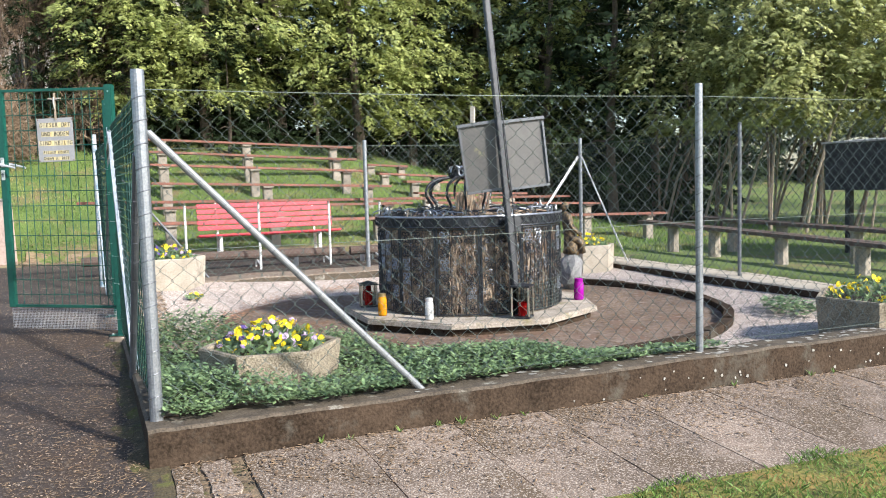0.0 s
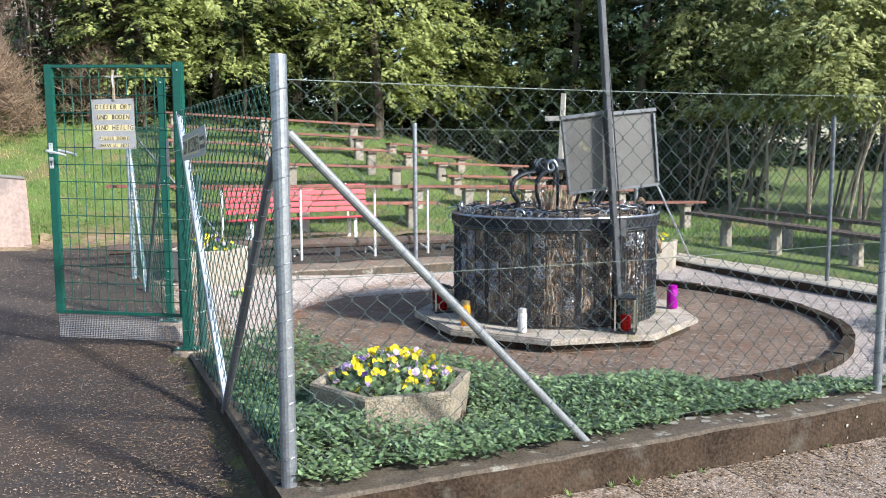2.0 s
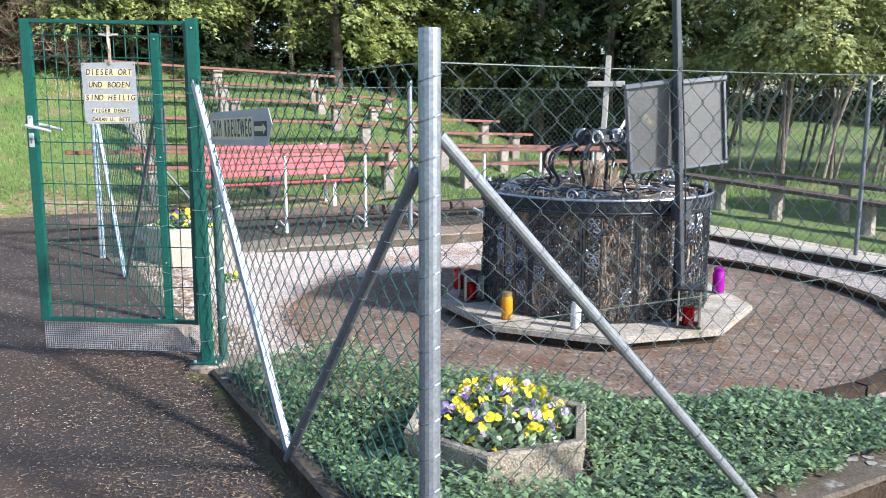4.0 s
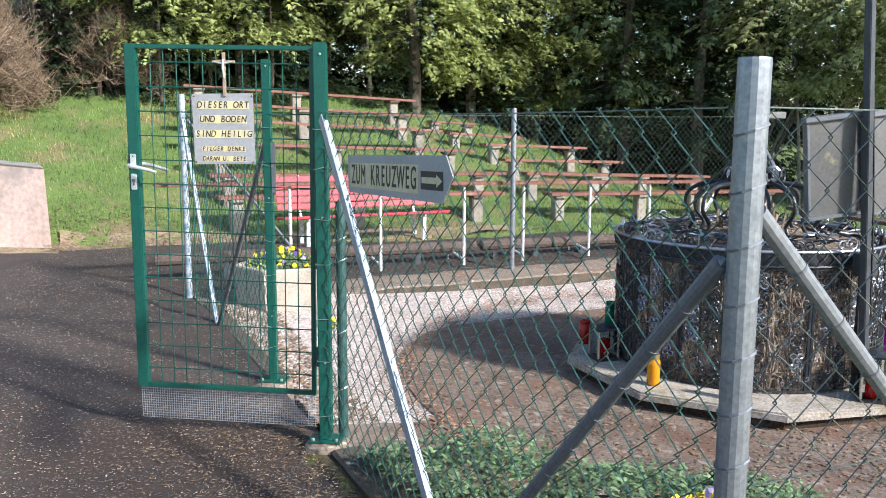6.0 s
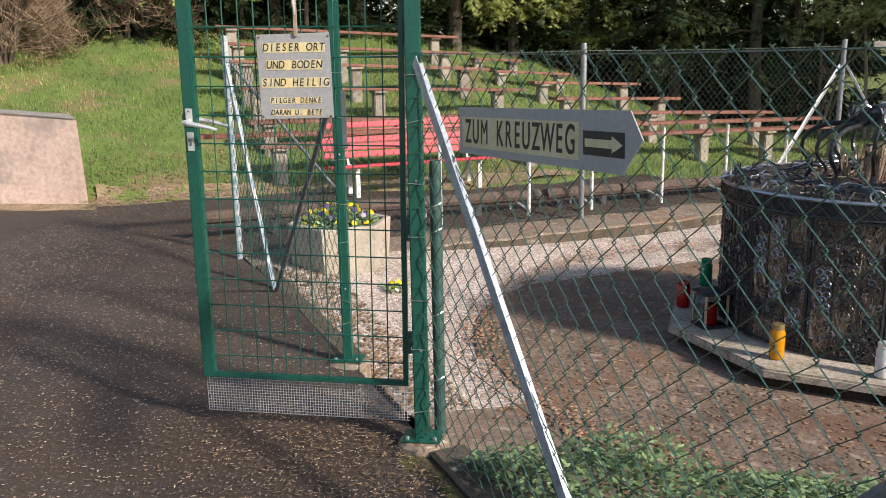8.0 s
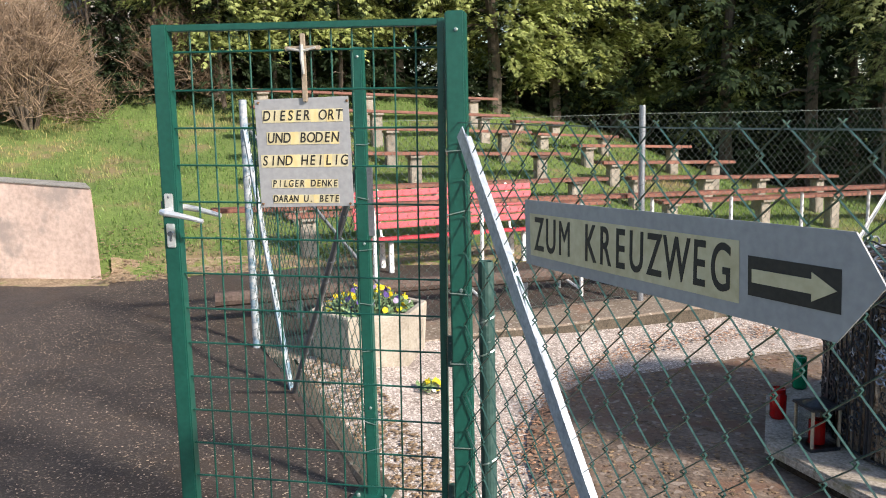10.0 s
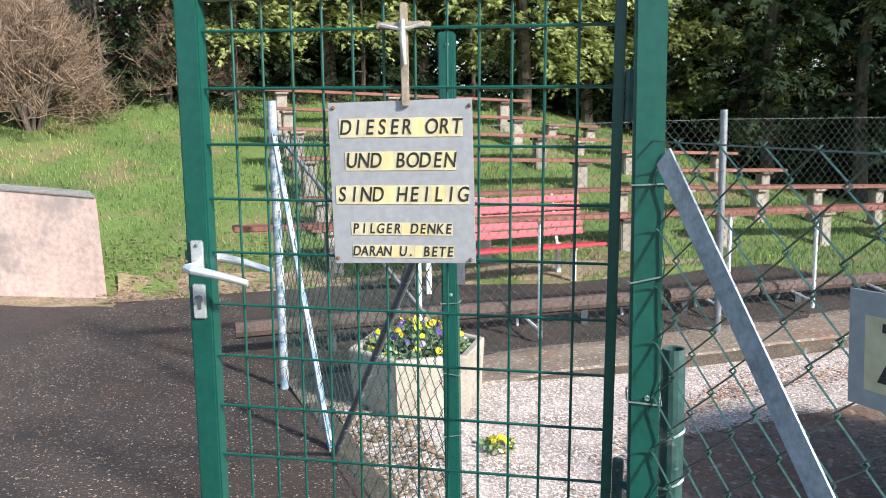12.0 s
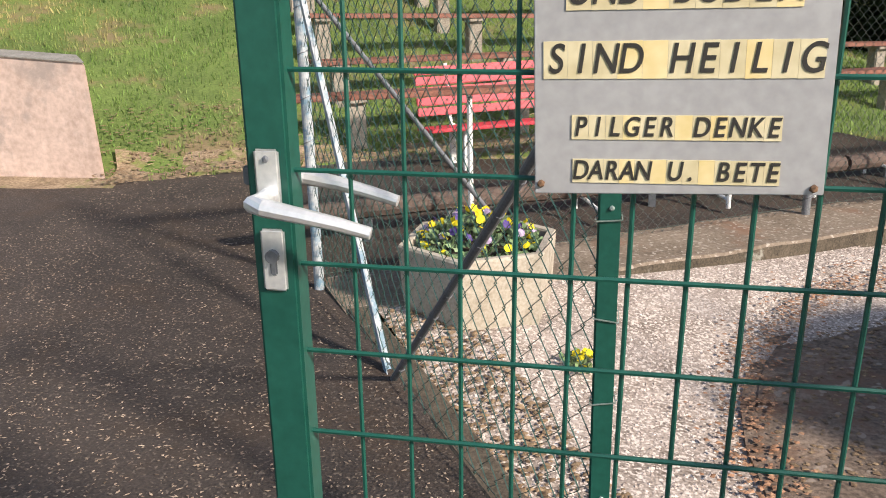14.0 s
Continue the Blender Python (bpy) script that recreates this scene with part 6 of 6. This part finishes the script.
hump = 0.03 + 0.15 * (0.5 + 0.5 * np.sin(uu * 3.1 + 1.0) * np.sin(vv_ * 4.0)) + 0.05 * rc.uniform(0, 1, len(px))
edge = np.clip((limit[keep] - vv_) / 0.25, 0.15, 1) * np.clip((vv_ + 0.06) / 0.25, 0.38, 1)
hump = hump * edge * np.clip(1.25 - 0.27 * uu, 0.4, 1) + 0.16 * np.exp(-((uu - 0.55) ** 2 + (vv_ - 1.75) ** 2) / 0.25)
n = len(px)
az = rc.uniform(0, 6.283, n)
el = rc.uniform(-0.35, 0.6, n)
d = np.stack([np.cos(az) * np.cos(el), np.sin(az) * np.cos(el), np.sin(el)], 1)
s = np.stack([-np.sin(az), np.cos(az), rc.uniform(-0.4, 0.4, n)], 1)
ln = rc.uniform(0.022, 0.05, n)[:, None]
c = np.stack([px, py, np.where(vv_ < 0.09, 0.008, -0.05) + hump * rc.uniform(0.3, 1.0, n) + 0.015], 1)
lv = np.zeros((n, 4, 3))
lv[:, 0], lv[:, 1], lv[:, 2], lv[:, 3] = c, c + d * ln * 0.5 + s * ln * 0.24, c + d * ln, c + d * ln * 0.5 - s * ln * 0.24
ivy = new("periwinkle", quads_mesh("periwinkle", lv.reshape(-1, 3), [M_LEAF]))
tagged(ivy, "dense dark green periwinkle ground cover behind the kerb", "ground cover", kind="stuff")


def blades(name, x, y, z, hmin, hmax, w, mat, label, lay=0.5):
    n = len(x)
    a = rc.uniform(0, 6.283, n)
    h = rc.uniform(hmin, hmax, n)
    lean = rc.uniform(0, lay, n)
    ba = rc.uniform(0, 6.283, n)
    q = np.zeros((n, 4, 3))
    bx = np.stack([np.cos(a) * w, np.sin(a) * w, np.zeros(n)], 1)
    o = np.stack([x, y, z], 1)
    tip = o + np.stack([np.cos(ba) * lean * h, np.sin(ba) * lean * h, h], 1)
    mid = o + np.stack([np.cos(ba) * lean * h * 0.3, np.sin(ba) * lean * h * 0.3, h * 0.55], 1)
    q[:, 0], q[:, 1], q[:, 2], q[:, 3] = o - bx, o + bx, mid + bx * 0.8, tip
    ob = new(name, quads_mesh(name, q.reshape(-1, 3), [mat]))
    return tagged(ob, label, "grass", kind="stuff")


def turf_points(n, x0, x1, y0, y1, ok):
    x, y = rc.uniform(x0, x1, n), rc.uniform(y0, y1, n)
    k = np.array([ok(a, b) for a, b in zip(x, y)])
    x, y = x[k], y[k]
    z = np.array([turf(a, b) for a, b in zip(x, y)]) - 0.02
    return x, y, z


def free(a, b):
    d = Vector((a, b, 0)) - C
    u, v = d.dot(U), d.dot(V)
    if a < -7.9 and b < 12.2:
        return False
    if noise.noise((a * 0.9, b * 0.9, 7)) > 0.28 + 0.3 * min(1.0, max(0.0, v - 10.2)):
        return False
    if v < TAR_V(u) + 0.75 and rc.uniform() < 0.45:
        return False
    return not paved(a, b) and v > 6.9 and not (v < TAR_V(u) + 0.05 and u < 5.65) and v < 16.5


x, y, z = turf_points(150000, -12, 7, 9, 22, free)
blades("meadow_grass", x, y, z, 0.03, 0.10, 0.006, M_BLADE, "short fresh spring grass on the slope")
x, y, z = turf_points(190000, -0.3, 5.2, 1.4, 7.2, lambda a, b: (Vector((a, b, 0)) - C).dot(V) < -1.33 - 0.06 * math.sin(a * 9) and noise.noise((a * 3.5, b * 3.5, 4)) > rc.uniform(-0.5, 0.35))
z = np.array([outside(p, q) for p, q in zip(x, y)]) + 0.004
blades("verge_grass", x, y, z, 0.012, 0.045, 0.002, M_BLADE, "short mossy grass verge beside the slabs", 1.2)

# bare earth along the far edge of the tarmac
M_EARTH = material("bare_earth", (0.15, 0.10, 0.06), (0.36, 0.265, 0.17), 5, 0.95, 0, 1.0, 40, third=(0.15, 0.17, 0.045), spots=0.56)


def earth_height(x, y):
    d = Vector((x, y, 0)) - C
    edge = math.exp(-max(0.0, d.dot(V) - TAR_V(d.dot(U))) / 0.12)
    return turf(x, y) + 0.03 + 0.05 * noise.noise((x * 1.7, y * 1.7, 6)) - 0.075 * edge


earth = strip_sheet("bare_earth", [[(-8.15, 11.72), pl(-1.1, 9.62), pl(-1.1, 10.35), (-8.3, 12.3)], [pl(-1.1, 9.62), pl(1.0, 9.56), pl(1.0, 10.1), pl(-1.1, 10.35)], [pl(1.0, 9.56), pl(3.3, 8.72), pl(5.5, 9.3), pl(1.0, 10.1)]], M_EARTH, earth_height, 40)
tagged(earth, "patches of bare brown earth at the foot of the slope", "earth", kind="structure")

foot = strip_sheet("wall_foot_dirt", [[(-13.5, 11.35), (-8.0, 11.45), (-8.05, 11.79), (-13.5, 11.79)]], M_EARTH, lambda x, y: outside(x, y) - 0.014 + 0.035 * min(1.0, max(0.0, (y - 11.35) / 0.4)) + 0.010 * noise.noise((x * 2.5, y * 5, 6)), 30)
tagged(foot, "sandy dirt at the foot of the wall", "earth", kind="structure")

# leafy patch on the gravel beside the far planter
n = 480
aa, rr_ = rc.uniform(0, 6.283, n), 0.36 * np.sqrt(rc.uniform(0, 1, n))
c = np.stack([2.07 + rr_ * np.cos(aa) * 0.6, 8.4 + rr_ * np.sin(aa) * 1.3, -0.13 + rc.uniform(0.0, 0.06, n)], 1)
az, el = rc.uniform(0, 6.283, n), rc.uniform(-0.3, 0.5, n)
d = np.stack([np.cos(az) * np.cos(el), np.sin(az) * np.cos(el), np.sin(el)], 1)
s = np.stack([-np.sin(az), np.cos(az), rc.uniform(-0.4, 0.4, n)], 1)
ln = rc.uniform(0.04, 0.08, n)[:, None]
lv = np.zeros((n, 4, 3))
lv[:, 0], lv[:, 1], lv[:, 2], lv[:, 3] = c, c + d * ln * 0.5 + s * ln * 0.25, c + d * ln, c + d * ln * 0.5 - s * ln * 0.25
tagged(new("leafy_weeds", quads_mesh("leafy_weeds", lv.reshape(-1, 3), [M_LEAF])), "low leafy weeds on the gravel", "weeds", kind="stuff")

# weeds at the foot of the front kerb
rk = random.Random(3)
for k in range(12):
    p = plan(rk.uniform(0.2, 4.5), -0.19 - rk.uniform(0, 0.04))
    vsw = []
    for j in range(12):
        a = rk.uniform(0, 6.28)
        ln = rk.uniform(0.02, 0.065)
        b0 = Vector((p.x, p.y, outside(p.x, p.y)))
        dd = Vector((math.cos(a) * 0.7, math.sin(a) * 0.7, rk.uniform(0.5, 1.1))).normalized()
        sd_ = Vector((-math.sin(a), math.cos(a), 0)) * ln * 0.07
        vsw += [b0, b0 + dd * ln * 0.5 + sd_, b0 + dd * ln, b0 + dd * ln * 0.5 - sd_]
    tagged(new("weed", quads_mesh("weed", np.array([tuple(q) for q in vsw]), [M_BLADE])), "small green weed at the foot of the kerb", "weed", "kerb weeds")


def chips(name, x, y, z, smin, smax, mat, label, flat=0.5, category="gravel", stretch=1.0):
    """Small irregular five-sided stones or flakes."""
    n = len(x)
    s = rc.uniform(smin, smax, n)
    a = rc.uniform(0, 6.283, n)
    verts, faces = np.zeros((n, 5, 3)), []
    for k in range(4):
        aa = a + k * math.pi / 2 + rc.uniform(-0.4, 0.4, n)
        rad = s * rc.uniform(0.7, 1.2, n) * (stretch if k % 2 else 1 / stretch)
        verts[:, k] = np.stack([x + np.cos(aa) * rad, y + np.sin(aa) * rad, z], 1)
    verts[:, 4] = np.stack([x + rc.uniform(-0.3, 0.3, n) * s, y + rc.uniform(-0.3, 0.3, n) * s, z + s * flat], 1)
    idx = np.arange(n) * 5
    f = np.concatenate([np.stack([idx + k, idx + (k + 1) % 4, idx + 4], 1) for k in range(4)])
    me = bpy.data.meshes.new(name)
    me.from_pydata(verts.reshape(-1, 3).tolist(), [], f.tolist())
    me.materials.append(mat)
    return tagged(new(name, me), label, category, kind="stuff")


u, v = scatter_plan(48000, (0.12, 6.5), (0.9, 6.25))
px = C.x + U.x * u + V.x * v
py = C.y + U.y * u + V.y * v
rad = np.hypot(px - COURT.x, py - COURT.y)
keep = (rad > COURT_R + 0.08) & ~((v < 1.9) & (u < 3.6)) & ~((u < 1.7) & (v < 3.25))
px, py = px[keep], py[keep]
pz = np.array([inner(a, b) for a, b in zip(px, py)])
chips("gravel", px, py, pz - 0.001, 0.005, 0.014, M_PEBBLE, "loose pale pinkish gravel", 0.55)

# leaf litter along the gate-side edging
u, v = rc.uniform(0.08, 0.5, 1500) ** 1.0, rc.uniform(3.3, 6.2, 1500)
x, y = C.x + U.x * u + V.x * v, C.y + U.y * u + V.y * v
chips("edge_litter", x, y, np.array([inner(p, q) for p, q in zip(x, y)]) + 0.012, 0.007, 0.022, M_LITTER, "dry brown leaves along the edging", 0.3, "litter")

# needles and debris on the slabs and at the foot of the kerb
u, v = rc.uniform(0.05, 6.0, 5200), -0.18 - np.abs(rc.normal(size=5200)) * 0.45
keep = v > -1.35
u, v = u[keep], v[keep]
x, y = C.x + U.x * u + V.x * v, C.y + U.y * u + V.y * v
chips("slab_litter", x, y, np.array([outside(p, q) for p, q in zip(x, y)]) + 0.012, 0.004, 0.013, M_LITTER, "dry needles on the slabs", 0.15, "litter", 1.7)

# leaves and twigs at the foot of the slope
u, v = rc.uniform(-1.3, 4.5, 3000), 9.6 + rc.uniform(0, 1, 3000) ** 1.5 * 1.6
x, y = C.x + U.x * u + V.x * v, C.y + U.y * u + V.y * v
chips("slope_litter", x, y, np.array([turf(p, q) for p, q in zip(x, y)]) + 0.04, 0.008, 0.026, M_LITTER, "dry leaves at the foot of the slope", 0.25, "litter", 1.4)

# brown debris along the edge of the court
a_, r_ = rc.uniform(1.6, 4.4, 2600), COURT_R + 0.06 + rc.normal(size=2600) * 0.10
x, y = COURT.x + r_ * np.cos(a_), COURT.y + r_ * np.sin(a_)
M_DEBRIS = material("red_brown_debris", (0.17, 0.075, 0.038), (0.40, 0.23, 0.14), 6, 0.9, 0, 0.0, 30, island=0.45)
chips("court_edge_debris", x, y, np.array([inner(p, q) for p, q in zip(x, y)]) + 0.027, 0.005, 0.017, M_DEBRIS, "red-brown leaf and brick debris at the court edge", 0.2, "litter")

# dry needles and leaf flakes on tarmac, court and slabs
x, y = rc.uniform(-8.0, -2.0, 52000), rc.uniform(1.5, 12.0, 52000)
keep = np.array([(Vector((a, b, 0)) - C).dot(U) < -0.1 for a, b in zip(x, y)])
x, y = x[keep], y[keep]
z = np.array([outside(a, b) for a, b in zip(x, y)]) + 0.006
M_FLAKE = material("pale_leaf_flakes", (0.17, 0.115, 0.078), (0.50, 0.39, 0.29), 6, 0.9, 0, 0.0, 30, island=0.5)
h_ = len(x) // 3
chips("tarmac_grit", x[h_:], y[h_:], z[h_:], 0.002, 0.0075, M_FLAKE, "fine grit and leaf crumbs on the tarmac", 0.3, "litter", 1.15)
x, y, z = x[:h_], y[:h_], z[:h_]
chips("needle_litter", x, y, z, 0.0025, 0.0085, M_FLAKE, "dry needles and leaf flakes on the tarmac", 0.15, "litter", 1.9)
u, v = -0.08 - np.abs(rc.normal(size=6500)) * 0.55, rc.uniform(-1.3, 3.6, 6500)
x, y = C.x + U.x * u + V.x * v, C.y + U.y * u + V.y * v
chips("kerb_litter", x, y, np.array([max(outside(p, q), fillet(p, q)) for p, q in zip(x, y)]) + 0.008, 0.003, 0.010, M_LITTER, "orange-brown needles on the tarmac beside the kerb", 0.15, "litter", 2.3)
a_, r_ = rc.uniform(0, 6.283, 5200), COURT_R * np.sqrt(rc.uniform(0.27, 0.96, 5200))
x, y = COURT.x + r_ * np.cos(a_), COURT.y + r_ * np.sin(a_)
chips("court_litter", x, y, np.full(len(x), FLOOR + 0.016), 0.006, 0.02, M_LITTER, "dry leaf flakes and stone chips on the court", 0.15, "litter")

# round pale lichen patches on the front kerb
M_LICHEN = material("white_lichen", (0.20, 0.19, 0.165), (0.38, 0.37, 0.335), 40, 0.95, 0, 0.3, 90, island=0.2)
verts, faces = [], []
for k in range(240):
    face = k < 45
    u = 1.2 + 5.2 * rk.random() ** 0.6
    r = rk.uniform(0.004, 0.012) if face else rk.uniform(0.006, 0.026)
    base = len(verts)
    z0 = outside(*plan(u, -0.17)[:2]) + rk.uniform(0.03, 0.9) * (-0.02 - outside(*plan(u, -0.17)[:2]))
    v0 = -0.13 + 0.15 * rk.random()
    for j in range(9):
        a = 2 * math.pi * j / 9
        q = r * rk.uniform(0.7, 1.15)
        if face:
            p = plan(u + q * math.cos(a), -0.1745 + 0.003 * max(0, min(1, (z0 + 0.06) / 0.06)))
            verts.append((p.x, p.y, min(z0 + q * math.sin(a), -0.018)))
        else:
            p = plan(u + q * math.cos(a) * 1.3, v0 + q * math.sin(a))
            verts.append((p.x, p.y, 0.003 + 0.012 * noise.noise((p.x * 2, p.y * 2, 5))))
    faces.append(tuple(range(base, base + 9)))
tagged(raw("lichen", verts, faces, M_LICHEN), "round white lichen patches on the kerb", "lichen", kind="stuff")
